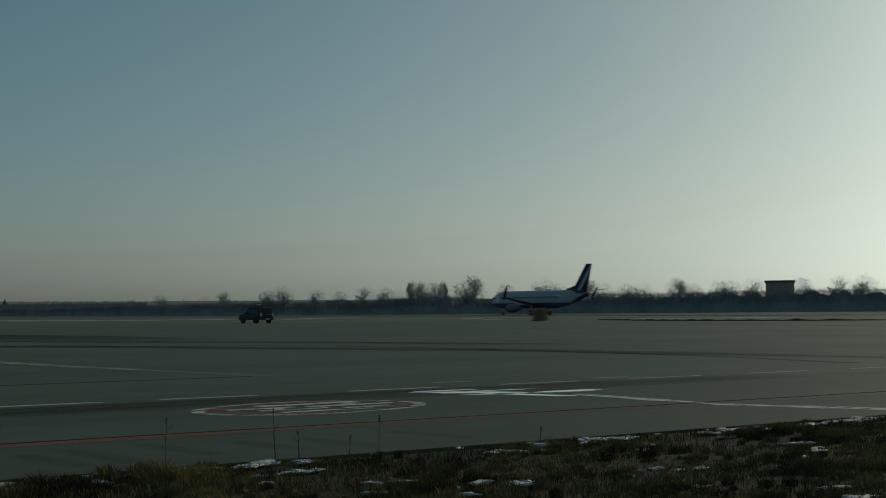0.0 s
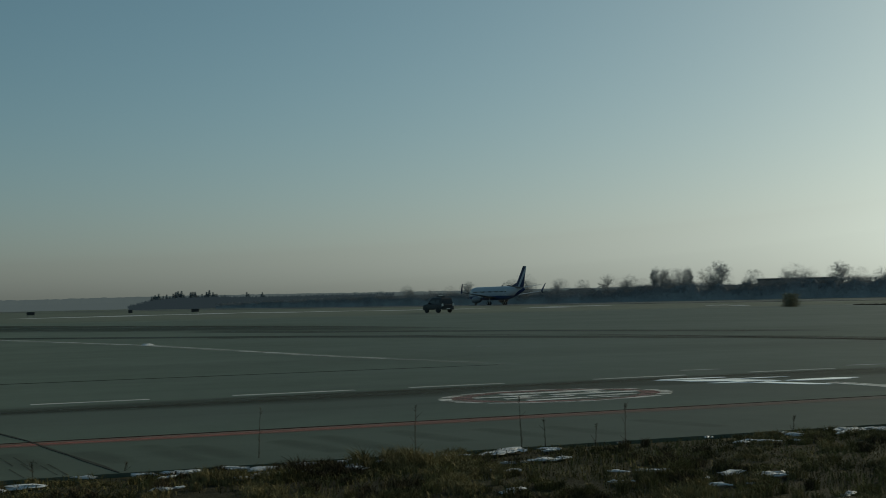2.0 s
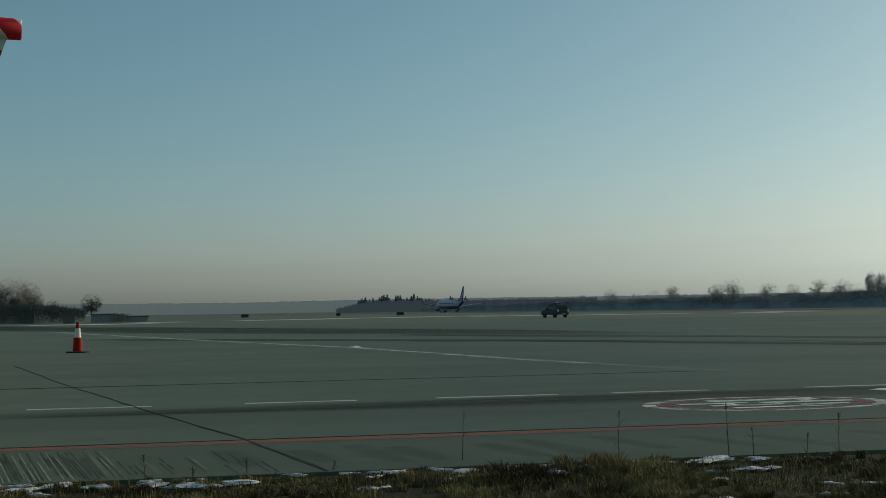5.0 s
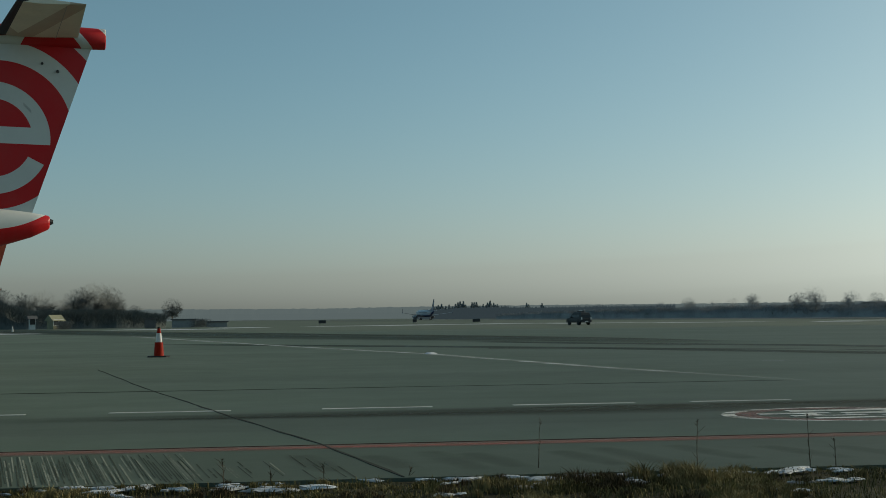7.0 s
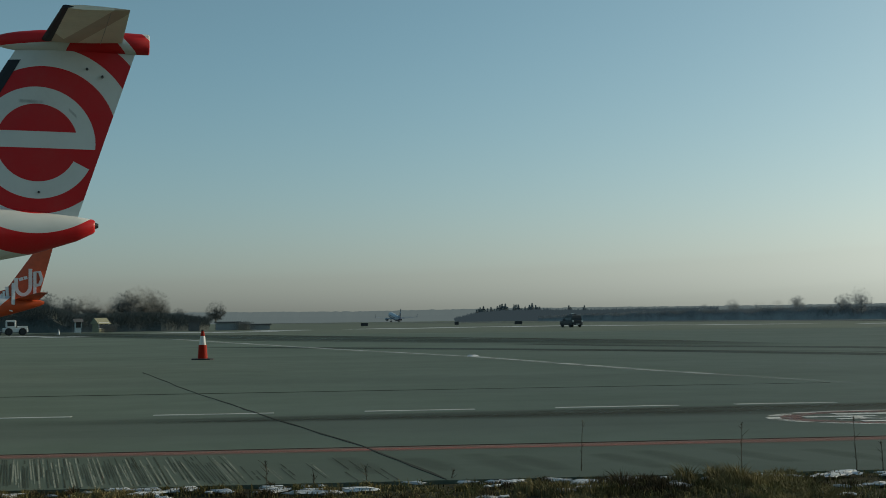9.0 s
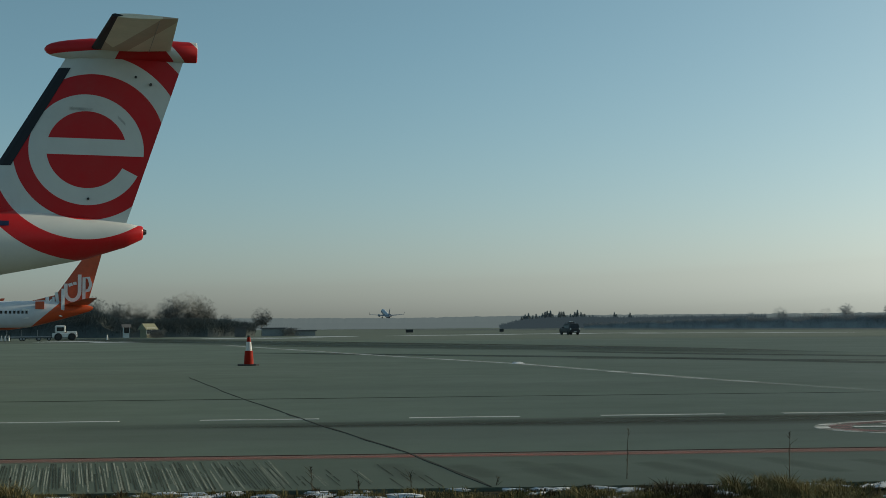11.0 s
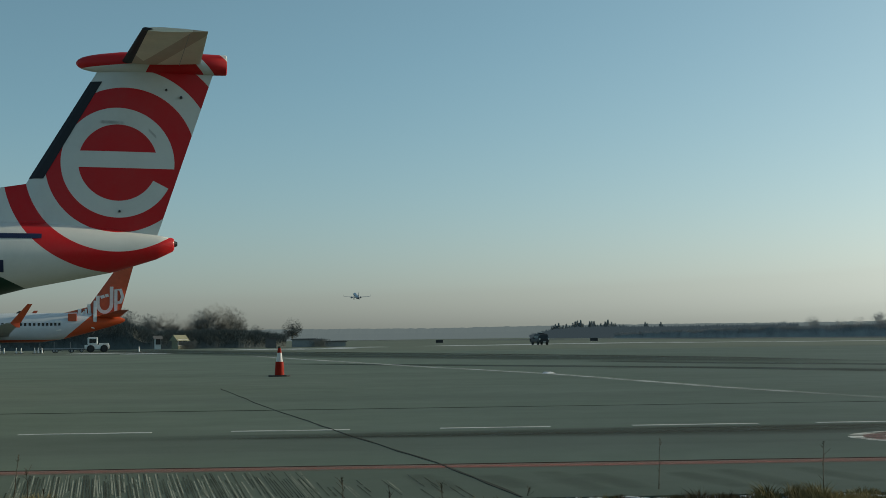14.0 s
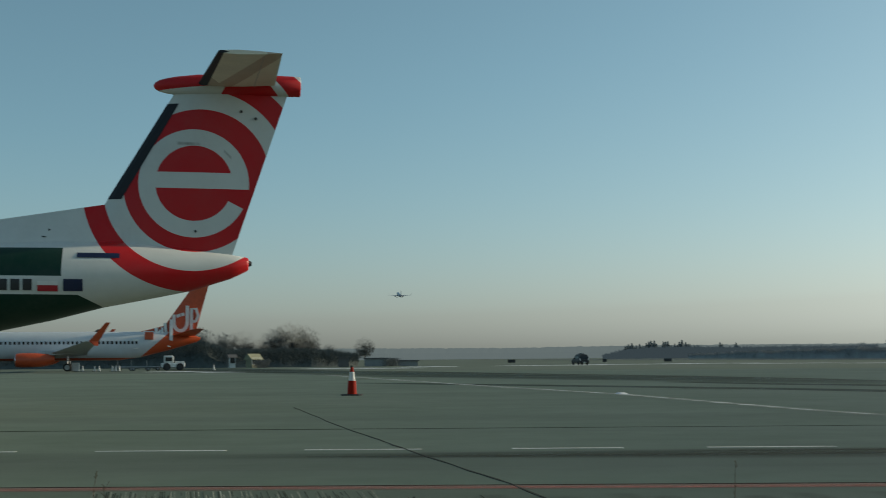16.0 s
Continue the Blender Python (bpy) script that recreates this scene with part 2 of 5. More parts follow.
M["red_line"] = film("red_road_paint", (0.33, 0.13, 0.115), 0.2, 4.0, 0.44, 0.18, 0.72)
M["roundel_white"] = flaked("flaking_white_paint_and_gleam", (0.7, 0.7, 0.68), 1.3, 6.0, 0.475, 0.06)
M["roundel_ring"] = flaked("worn_ring_paint", (0.66, 0.66, 0.64), 0.7, 3.0, 0.52, 0.07)
M["roundel_red"] = flaked("flaking_red_paint", (0.3, 0.18, 0.18), 0.9, 5.0, 0.55, 0.12)
M["streak_white"] = film("scuffed_white_paint", (0.5, 0.53, 0.52), 0.25, 0.9, 0.47, 0.13, 0.85)
M["bush"] = surface("dry_bush", (0.15, 0.14, 0.095), (0.32, 0.29, 0.2), 0.9, 2, 9, 0, 0, spread=0.3, island=True, spec=0.1)
M["snow"] = surface("old_snow", (0.42, 0.43, 0.45), (0.74, 0.75, 0.78), 0.6, 2, 20, 0, 0.5, 0.02)
# wet ice whose white base colour also holds the sky's reflection
M["ice"] = surface("wet_ice_gleam", (0.55, 0.57, 0.6), (0.75, 0.77, 0.8), 0.12, 1, 9, 0, 0.1, 0.004)
M["grass"] = surface("dry_grass", (0.034, 0.031, 0.012), (0.225, 0.19, 0.075), 0.85, 1.3, 6, 0, 0, 0.01, spread=0.5, island=True, spec=0.15)
M["grass_pale"] = surface("straw_grass", (0.085, 0.07, 0.03), (0.34, 0.275, 0.13), 0.85, 1.3, 6, 0, 0, 0.01, spread=0.4, island=True, spec=0.15)
M["grass_dark"] = surface("withered_grass", (0.03, 0.024, 0.012), (0.12, 0.09, 0.05), 0.9, 1.3, 6, 0, 0, 0.01, spread=0.4, island=True, spec=0.1)
M["weed"] = surface("dry_weed", (0.04, 0.03, 0.018), (0.09, 0.07, 0.04), 0.85, 3, 20)
M["bark"] = surface("bare_bark", (0.11, 0.1, 0.085), (0.22, 0.2, 0.175), 0.9, 1.0, 8, 0, 0.3, spread=0.2)
# paler grey than bare twigs: haze over the far trees put into the colour
M["twig"] = surface("hazed_twigs", (0.26, 0.263, 0.266), (0.42, 0.42, 0.418), 0.9, 0.3, 3, 0, 0, spread=0.25, island=True, spec=0.1)
# darker copies of twigs and scrub, with less haze put into the colour
M["twig_dark"] = surface("dark_twigs", (0.115, 0.118, 0.113), (0.2, 0.203, 0.195), 0.9, 0.3, 3, 0, 0, spread=0.15, island=True, spec=0.1)
M["scrub_dark"] = surface("dark_scrub", (0.072, 0.08, 0.077), (0.13, 0.143, 0.138), 0.95, 0.1, 1.5, 0, 0, spread=0.15, island=True, spec=0.05)
# scrub lifted to a pale bluish grey, standing in for haze
M["scrub"] = surface("hazed_scrub", (0.18, 0.184, 0.188), (0.3, 0.306, 0.312), 0.95, 0.1, 1.5, 0, 0, spread=0.3, island=True, spec=0.05)
# needles made pale and bluish, the far haze put into their colour
M["fir"] = surface("hazed_needles", (0.09, 0.115, 0.125), (0.16, 0.19, 0.2), 0.9, 0.4, 4, 0, 0, spread=0.25, island=True, spec=0.1)
# haze over the far woods, painted as a faint bluish emission
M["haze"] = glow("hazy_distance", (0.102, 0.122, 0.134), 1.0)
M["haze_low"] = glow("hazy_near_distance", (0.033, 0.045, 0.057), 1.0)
M["orange"] = surface("cone_orange", (0.24, 0.012, 0.006), (0.36, 0.02, 0.008), 0.6, 1.5, 25, bump=0.08, dist=0.003, spec=0.1)
M["sleeve"] = plain("reflective_white", (0.62, 0.62, 0.61), 0.4)
M["rubber"] = plain("black_rubber", (0.02, 0.02, 0.021), 0.75)
M["black"] = plain("black_plastic", (0.025, 0.026, 0.028), 0.5)
M["carpaint"] = plain("dark_car_paint", (0.009, 0.013, 0.017), 0.5)
M["glass"] = plain("dark_glass", (0.01, 0.012, 0.013), 0.25)
M["chrome"] = plain("bright_metal", (0.62, 0.63, 0.64), 0.25, 1.0)
M["metal"] = plain("grey_metal", (0.32, 0.33, 0.34), 0.4, 0.8)
M["white"] = plain("white_paint", (0.72, 0.72, 0.7), 0.4)
M["boot"] = plain("deice_boot", (0.006, 0.007, 0.012), 0.6)
M["yellow"] = plain("yellow_plaster", (0.27, 0.262, 0.175), 0.85)
M["roof"] = plain("dark_roof", (0.12, 0.115, 0.115), 0.8)
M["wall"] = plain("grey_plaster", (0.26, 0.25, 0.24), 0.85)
M["pale_wall"] = plain("pale_plaster", (0.3, 0.305, 0.3), 0.85)
M["brick"] = plain("brown_wall", (0.28, 0.25, 0.235), 0.85)
M["navy"] = plain("navy_paint", (0.012, 0.02, 0.06), 0.35)
M["flag_red"] = plain("flag_red", (0.4, 0.02, 0.03), 0.35)
M["jet_orange"] = plain("orange_paint", (0.52, 0.08, 0.025), 0.35)
M["e_fin"] = roundel("ringed_livery")
M["sky_body"] = livery("white_orange_livery", (0.58, 0.61, 0.64), [
    ((0.52, 0.08, 0.025), [(0, 0, -1, 1.85)]),
    ((0.52, 0.08, 0.025), [(-0.87, 0, -1, -6.7)]),
    ((0.52, 0.08, 0.025), [(-1, 0, 0.35, -15.6)]),
])
M["blue_body"] = livery("white_blue_livery", (0.42, 0.46, 0.52), [((0.05, 0.085, 0.19), [(0, 0, -1, 2.75)]), ((0.012, 0.035, 0.13), [(-0.5, 0, -1, -2.4)])])
M["blue_fin"] = livery("blue_fin_livery", (0.012, 0.026, 0.085), [((0.42, 0.45, 0.5), [(1, 0, 0.7, 8.9), (-1, 0, -0.7, -7.9)])])
# wing grey darkened: the underside's shade is put into the colour
M["wing_shaded"] = plain("wing_shaded_grey", (0.16, 0.17, 0.19), 0.4)
M["wing_grey"] = plain("wing_grey", (0.42, 0.44, 0.46), 0.4)


# ---- mesh helpers ----
def part(name, bm, material, parent=None, label=""):
    me = bpy.data.meshes.new(name)
    bm.to_mesh(me)
    bm.free()
    me.materials.append(material)
    ob = new(name, me)
    if parent is not None:
        ob.parent = parent
    return tagged(ob, label)


def smooth(ob, angle=40):
    for p in ob.data.polygons:
        p.use_smooth = True
    ob.data.set_sharp_from_angle(angle=radians(angle))
    return ob


def thing(name, label, category, m=None, group="", kind=""):
    ob = new(name)
    if m is not None:
        ob.matrix_basis = m
    return tagged(ob, label, category, group, kind)


def box(bm, x0, x1, y0, y1, z0, z1, bevel=0.0, m=None):
    r = bmesh.ops.create_cube(bm, size=1.0)
    vs = r["verts"]
    for v in vs:
        v.co = Vector(((x0 + x1) / 2 + v.co.x * (x1 - x0), (y0 + y1) / 2 + v.co.y * (y1 - y0), (z0 + z1) / 2 + v.co.z * (z1 - z0)))
    if bevel:
        es = list({e for v in vs for e in v.link_edges})
        vs = list({v for f in bmesh.ops.bevel(bm, geom=es, offset=bevel, segments=2, affect="EDGES", profile=0.6)["faces"] for v in f.verts} | {v for v in vs if v.is_valid})
    if m is not None:
        bmesh.ops.transform(bm, matrix=m, verts=[v for v in vs if v.is_valid])
    return bm


def cyl(bm, p, q, r0, r1=None, n=12, cap=True):
    p, q = Vector(p), Vector(q)
    r1 = r0 if r1 is None else r1
    turn = (q - p).to_track_quat("Z", "Y").to_matrix()
    rings = []
    for c, r in ((p, r0), (q, r1)):
        rings.append([bm.verts.new(c + turn @ Vector((r * math.cos(2 * math.pi * k / n), r * math.sin(2 * math.pi * k / n), 0))) for k in range(n)])
    for k in range(n):
        bm.faces.new((rings[0][k], rings[0][(k + 1) % n], rings[1][(k + 1) % n], rings[1][k]))
    if cap:
        bm.faces.new(rings[0][::-1])
        bm.faces.new(rings[1])
    return bm


def loft(bm, sections, n=24):
    """Rings along x: (x, z of the middle, half-width, half-height)."""
    prev = None
    for x, zc, ry, rz in sections:
        ring = [bm.verts.new((x, ry * math.cos(2 * math.pi * k / n), zc + rz * math.sin(2 * math.pi * k / n))) for k in range(n)]
        if prev:
            for k in range(n):
                bm.faces.new((prev[k], prev[(k + 1) % n], ring[(k + 1) % n], ring[k]))
        else:
            bm.faces.new(ring[::-1])
        prev = ring
    bm.faces.new(prev)
    bmesh.ops.recalc_face_normals(bm, faces=bm.faces)
    return bm


def foil(bm, root, tip, thick=0.1, axis="y"):
    """A tapered, rounded aerofoil from root to tip, each (LE x, TE x, span place, height or side)."""
    prof = ((0.0, 0.0), (0.03, 0.35), (0.12, 0.75), (0.3, 1.0), (0.6, 0.75), (1.0, 0.06))
    rings = []
    for le, te, s, h in (root, tip):
        c = te - le
        t = abs(c) * thick / 2
        pts = [(le + c * u, w * t) for u, w in prof] + [(le + c * u, -w * t) for u, w in prof[:0:-1]]
        rings.append([bm.verts.new((x, s, h + w) if axis == "y" else (x, h + w, s)) for x, w in pts])
    n = len(rings[0])
    for k in range(n):
        bm.faces.new((rings[0][k], rings[0][(k + 1) % n], rings[1][(k + 1) % n], rings[1][k]))
    bm.faces.new(rings[0])
    bm.faces.new(rings[1])
    bmesh.ops.recalc_face_normals(bm, faces=bm.faces)
    return bm


def slab(bm, pts, z0, z1):
    """An upright prism over a plan polygon."""
    lo = [bm.verts.new((x, y, z0)) for x, y in pts]
    hi = [bm.verts.new((x, y, z1)) for x, y in pts]
    n = len(pts)
    for k in range(n):
        bm.faces.new((lo[k], lo[(k + 1) % n], hi[(k + 1) % n], hi[k]))
    bm.faces.new(lo[::-1])
    bm.faces.new(hi)
    bmesh.ops.recalc_face_normals(bm, faces=bm.faces)
    return bm


def wheel(parent, x, y, r, w, hub=None, rim_label="", turned=False):
    b = bmesh.new()
    prof = ((-0.5, 0.62), (-0.5, 0.86), (-0.36, 1.0), (0.36, 1.0), (0.5, 0.86), (0.5, 0.62))
    n, prev, first = 20, None, None
    for k in range(n):
        a = 2 * math.pi * k / n
        ring = [b.verts.new((x + r * s * math.cos(a), y + w * o, r + r * s * math.sin(a))) for o, s in prof]
        if prev:
            for i in range(len(prof) - 1):
                b.faces.new((prev[i], ring[i], ring[i + 1], prev[i + 1]))
        first = first or ring
        prev = ring
    for i in range(len(prof) - 1):
        b.faces.new((prev[i], first[i], first[i + 1], prev[i + 1]))
    bmesh.ops.recalc_face_normals(b, faces=b.faces)
    tyre = smooth(part("wheel", b, M["rubber"], parent))
    b = bmesh.new()
    cyl(b, (x, y - w * 0.42, r), (x, y + w * 0.42, r), r * 0.63, n=16)
    cyl(b, (x, y - w * 0.5, r), (x, y + w * 0.5, r), r * 0.2, n=10)
    part("rim", b, hub or M["metal"], tyre)
    return tyre


def bearing(az, d, z=0.0):
    """A place at d metres, az degrees left of +y."""
    return Vector((-d * math.sin(radians(az)), d * math.cos(radians(az)), z))


# ---- ground ----
LANE = 26.5                                  # the apron's lines run at this angle to x
E1 = Vector((math.cos(radians(LANE)), math.sin(radians(LANE)), 0))
E2 = Vector((-E1.y, E1.x, 0))
FLAT = pose(0, 0, 0, 0, 0, LANE)             # lane space: x along the lines, y away from the verge


def lane_part(name, pts, z0, z1, material, label="", category="", kind="structure", parent=None, group=""):
    b = slab(bmesh.new(), pts, z0, z1)
    ob = part(name, b, material, parent)
    if parent is None:
        ob.matrix_basis = FLAT
    return tagged(ob, label, category, group, kind)


def strip_points(pts, width, wob=0.0, seed=1, taper=0):
    """A ribbon polygon of that width along the points."""
    rng = random.Random(seed)
    left, right = [], []
    for k, (x, y) in enumerate(pts):
        a, c = Vector(pts[max(0, k - 1)]), Vector(pts[min(len(pts) - 1, k + 1)])
        d = (c - a).normalized()
        w = width / 2 * (1 + rng.uniform(-wob, wob))
        if taper:
            w *= min(1.0, 0.06 + k / taper, 0.06 + (len(pts) - 1 - k) / taper)
        left.append((x - d.y * w, y + d.x * w))
        right.append((x + d.y * w, y - d.x * w))
    return left + right[::-1]


def subdivide(pts, step, jitter=0.0, seed=2):
    rng = random.Random(seed)
    out = []
    for (x0, y0), (x1, y1) in zip(pts, pts[1:]):
        n = max(1, int(math.hypot(x1 - x0, y1 - y0) / step))
        out += [(x0 + (x1 - x0) * k / n + rng.uniform(-jitter, jitter), y0 + (y1 - y0) * k / n + rng.uniform(-jitter, jitter)) for k in range(n)]
    return out + [pts[-1]]


def lane(x, y):
    """World plan place to lane space."""
    return (x * E1.x + y * E1.y, x * E2.x + y * E2.y)


b = bmesh.new()
rings = []
for r in (0.5, 12, 40, 120, 300, 700, 1500, 4800):
    rings.append([b.verts.new((r * math.cos(2 * math.pi * k / 48), r * math.sin(2 * math.pi * k / 48), -0.05)) for k in range(48)])
b.faces.new(rings[0])
for r0, r1 in zip(rings, rings[1:]):
    for k in range(48):
        b.faces.new((r0[k], r1[k], r1[(k + 1) % 48], r0[(k + 1) % 48]))
bmesh.ops.recalc_face_normals(b, faces=b.faces)
ground = tagged(part("ground", b, M["field"]), "flat pale winter grass of the airfield", "ground", kind="structure")

VERGE = 10.65                                # where the grass verge ends and the apron begins
lane_part("pavement", [(-260, VERGE + 2.55), (300, VERGE + 2.55), (300, 118), (-260, 150)], -0.3, 0.0, M["apron"], "wide worn grey concrete apron with dark streaks", "apron")
lane_part("pavement", [(-120, VERGE), (160, VERGE), (160, VERGE + 2.53), (-120, VERGE + 2.53)], -0.3, 0.001, M["strip"], "paler concrete strip along the grass verge", "apron edge")
# the bed of the verge, a little uneven
b = bmesh.new()
nu, nv = 160, 44
grid = [[b.verts.new((-30 + 60 * i / nu, -6 + (VERGE - 0.02 + 6) * j / nv, -0.02 + 0.05 * noise.noise((i * 0.35, j * 0.4, 0)) * (1 if j < nv - 1 else 0.2) - (0.015 if j >= nv - 1 else 0.0))) for i in range(nu + 1)] for j in range(nv + 1)]
for j in range(nv):
    for i in range(nu):
        b.faces.new((grid[j][i], grid[j][i + 1], grid[j + 1][i + 1], grid[j + 1][i]))
verge = tagged(part("ground_verge", b, M["soil"]), "dark soil of the rough grass verge", "verge", kind="structure")
verge.matrix_basis = FLAT
verge.location.z = 0.004

# runway and taxiway behind the apron
RUN = 37.5                                   # the runway's bearing, degrees left of +y
_r0 = bearing(-4.68, 311)
_rd = bearing(RUN, 1)
_rn = Vector((_rd.y, -_rd.x, 0))
b = bmesh.new()
slab(b, [tuple((_r0 + _rd * s + _rn * w)[:2]) for s, w in ((-900, -24), (2600, -24), (2600, 24), (-900, 24))], -0.2, 0.0)
tagged(part("road_runway", b, M["asphalt"]), "long grey asphalt runway across the field", "runway", kind="structure")


# ---- markings and stains on the apron ----
def marking(name, pts, material, label, category, z=0.004, group=""):
    return lane_part(name, pts, 0.0005, z, material, label, category, "", None, group)


DASHES = {0: (-5.75, 1.96), 1: (-2.60, 1.76), 2: (0.51, 1.66), 3: (3.41, 1.9), 4: (6.21, 1.6)}   # the odd ones: start and length
for k in range(-12, 18):
    u, long = DASHES.get(k, (-5.7 + 3.03 * k, 1.75))
    marking("dashed_line", [(u, 18.87), (u + long, 18.87), (u + long, 19.02), (u, 19.02)], M["white_line"], "short white dash of a painted lane line", "road marking", 0.005, "white dashes of the lane line")
marking("joint_seal", strip_points(subdivide([lane(-20.74, 29.82), lane(-14.11, 21.87), lane(-10.4, 17.6)], 0.8, 0.02), 0.023, 0.5), M["tar"], "thin dark sealed joint running across the concrete", "joint", 0.006)
marking("joint_seal", strip_points(subdivide([lane(-10.4, 17.6), lane(-8.67, 15.6), lane(-5.8, 12.41), lane(-3.9, 10.0)], 0.5, 0.012), 0.032, 0.5), M["tar"], "dark tar-sealed joint running across the concrete", "joint", 0.006)
marking("joint_seal", strip_points(subdivide([(-40, 13.56), (30, 13.56)], 0.9, 0.008, 7), 0.035, 0.6, 7), M["tar"], "thin dark joint along the red line", "joint", 0.006)
marking("joint_seal", strip_points(subdivide([(-40, 24.5), (10, 24.5)], 1.2, 0.02), 0.07, 0.4, 1, 12), M["tar"], "thin dark sealed joint along the apron", "joint", 0.006)


def stain(name, pts, material, label, category, z=0.004, group="", step=1.0):
    """A thin film on the concrete along lane points (x, y, width); its own coordinates run along and across it."""
    rows = []
    for (x0, y0, w0), (x1, y1, w1) in zip(pts, pts[1:]):
        n = max(2, int(math.hypot(x1 - x0, y1 - y0) / step))
        rows += [(x0 + (x1 - x0) * k / n, y0 + (y1 - y0) * k / n, w0 + (w1 - w0) * k / n) for k in range(n)]
    rows.append(pts[-1])
    b = bmesh.new()
    uv = b.loops.layers.uv.new("along_across")
    prev = None
    for k, (x, y, w) in enumerate(rows):
        d = (Vector(rows[min(k + 1, len(rows) - 1)][:2]) - Vector(rows[max(k - 1, 0)][:2])).normalized()
        ring = [(b.verts.new((x - d.y * w * (j / 4 - 0.5), y + d.x * w * (j / 4 - 0.5), z)), (k / (len(rows) - 1), j / 4)) for j in range(5)]
        if prev:
            for j in range(4):
                quad = (prev[j], ring[j], ring[j + 1], prev[j + 1])
                face = b.faces.new([q[0] for q in quad])
                for loop, q in zip(face.loops, quad):
                    loop[uv].uv = q[1]
        prev = ring
    bmesh.ops.recalc_face_normals(b, faces=b.faces)
    ob = part(name, b, material)
    ob.matrix_basis = FLAT
    return tagged(ob, label, category, group)


stain("red_line", [(-62, 13.33, 0.46), (13.5, 13.33, 0.46)], M["red_line"], "long faded red line painted on the concrete", "road marking", 0.004)
stain("tyre_mark", [(-4.5, 17.75, 0.9), (0.5, 17.75, 1.3), (4, 17.8, 1.9), (9, 17.9, 2.1), (19, 18.1, 1.8)], M["tyre_soft"], "dark smeared tyre mark beside the dashes", "tyre mark", 0.0025)
stain("tyre_mark", [(-2.4, 17.55, 0.35), (1.5, 17.6, 0.5), (7, 17.7, 0.4)], M["tyre_soft"], "narrow dark tyre mark beside the dashes", "tyre mark", 0.0035)
stain("tyre_mark", [(3, 18.3, 0.3), (8, 18.35, 0.5), (15, 18.45, 0.4)], M["tyre_soft"], "narrow dark tyre mark beside the dashes", "tyre mark", 0.003)
def bent(pts, n=6):
    """A smooth curve through plan points."""
    pts = [Vector(p) for p in pts]
    out = []
    for k in range(len(pts) - 1):
        a, b0, c, d = pts[max(0, k - 1)], pts[k], pts[k + 1], pts[min(len(pts) - 1, k + 2)]
        for i in range(n):
            f = i / n
            out.append(tuple(0.5 * (2 * b0 + (c - a) * f + (2 * a - 5 * b0 + 4 * c - d) * f * f + (3 * b0 - a - 3 * c + d) * f ** 3)))
    return out + [tuple(pts[-1])]


marking("joint_seal", strip_points(bent([lane(-16, 51.2), lane(-9.4, 50.9), lane(-2.1, 49.2), lane(1.5, 46.2), lane(6.6, 39.5), lane(9.8, 34.8), lane(12, 29.3)]), 0.42, 0.3, 12), M["tar"], "dark curved joint in the far apron", "joint", 0.005)
# the dark rubbered taxi track farther out
stain("tyre_mark", [(*lane(x, y), w) for x, y, w in ((-150, 178, 20), (-81, 119, 19), (-48, 92, 19), (-32, 81, 17), (-18, 71, 12), (-6, 59.5, 6))], M["tyre_wide"], "wide dark rubbered taxi track", "tyre mark", 0.003, "", 4)
stain("tyre_mark", [(*lane(x, y), w) for x, y, w in ((-22, 66, 2.5), (-14, 60.5, 3), (-3, 55.5, 3), (9, 47, 2.5))], M["tyre_wide"], "dark curved tyre track on the apron", "tyre mark", 0.006, "", 3)
stain("tyre_mark", [(*lane(x, y), w) for x, y, w in ((-75, 123, 3.2), (-44.2, 97.4, 3), (-28.6, 85.9, 2.6), (-15.6, 74.4, 2.2), (-4.8, 61.2, 1.6))], M["tyre_soft"], "dark edge of the rubbered taxi track", "tyre mark", 0.007, "", 3)
stain("tyre_mark", [(*lane(x, y), w) for x, y, w in ((-40, 62, 3), (-12, 52, 3), (6, 41, 3), (16, 30, 2))], M["tyre_wide"], "faint tyre track curving over the apron", "tyre mark", 0.005, "", 3)
# broad dark sweeps across the pale edge strip
_rng = random.Random(61)
for u in (0.4, 1.1, 1.7, 2.1, 3.0, 3.5, 4.3, 5.2, 5.9, 7.1):
    v0, v1 = 10.85 + _rng.uniform(0, 0.5), 12.7 + _rng.uniform(-0.5, 0.3)
    lean = -0.3 - 0.02 * u
    stain("brush_mark", [(u, v0, 0.3), (u + lean * 0.5, (v0 + v1) / 2, 0.45), (u + lean, v1, 0.35)], M["sweep"], "faint dark brushed sweep on the concrete strip", "sweep mark", 0.0035, "sweeps on the edge strip", 0.2)
# short worn dashes away from the lane line
for x, y, w in ((-11.0, 45.5, 0.9), (-3.5, 37.0, 0.8), (1.5, 23.3, 0.9), (4.6, 24.2, 1.0)):
    stain("faded_line", [(*lane(x, y), 0.3), (*lane(x + w, y + w * 0.35), 0.3)], M["streak_white"], "short worn white dash on the apron", "road marking", 0.005, "", 0.3)
stain("faded_line", [(*lane(x, y), w) for x, y, w in ((-64, 96, 1.2), (-47, 77, 1.0), (-26, 54.0, 0.75), (-16, 43.7, 0.65), (-7, 32.3, 0.62), (-0.5, 25.2, 0.5))], M["streak_white"], "long broken faded white line crossing the apron", "road marking", 0.006)
# the sky's gleam along a wet icy streak, laid on as white flakes
marking("faded_line", strip_points(subdivide([lane(3.6, 19.7), lane(5.2, 17.2), lane(8.5, 15.2)], 0.4, 0.03, 3), 0.3, 0.5, 3), M["roundel_white"], "wet icy streak on the concrete, sky gleam painted in white", "road marking", 0.005)


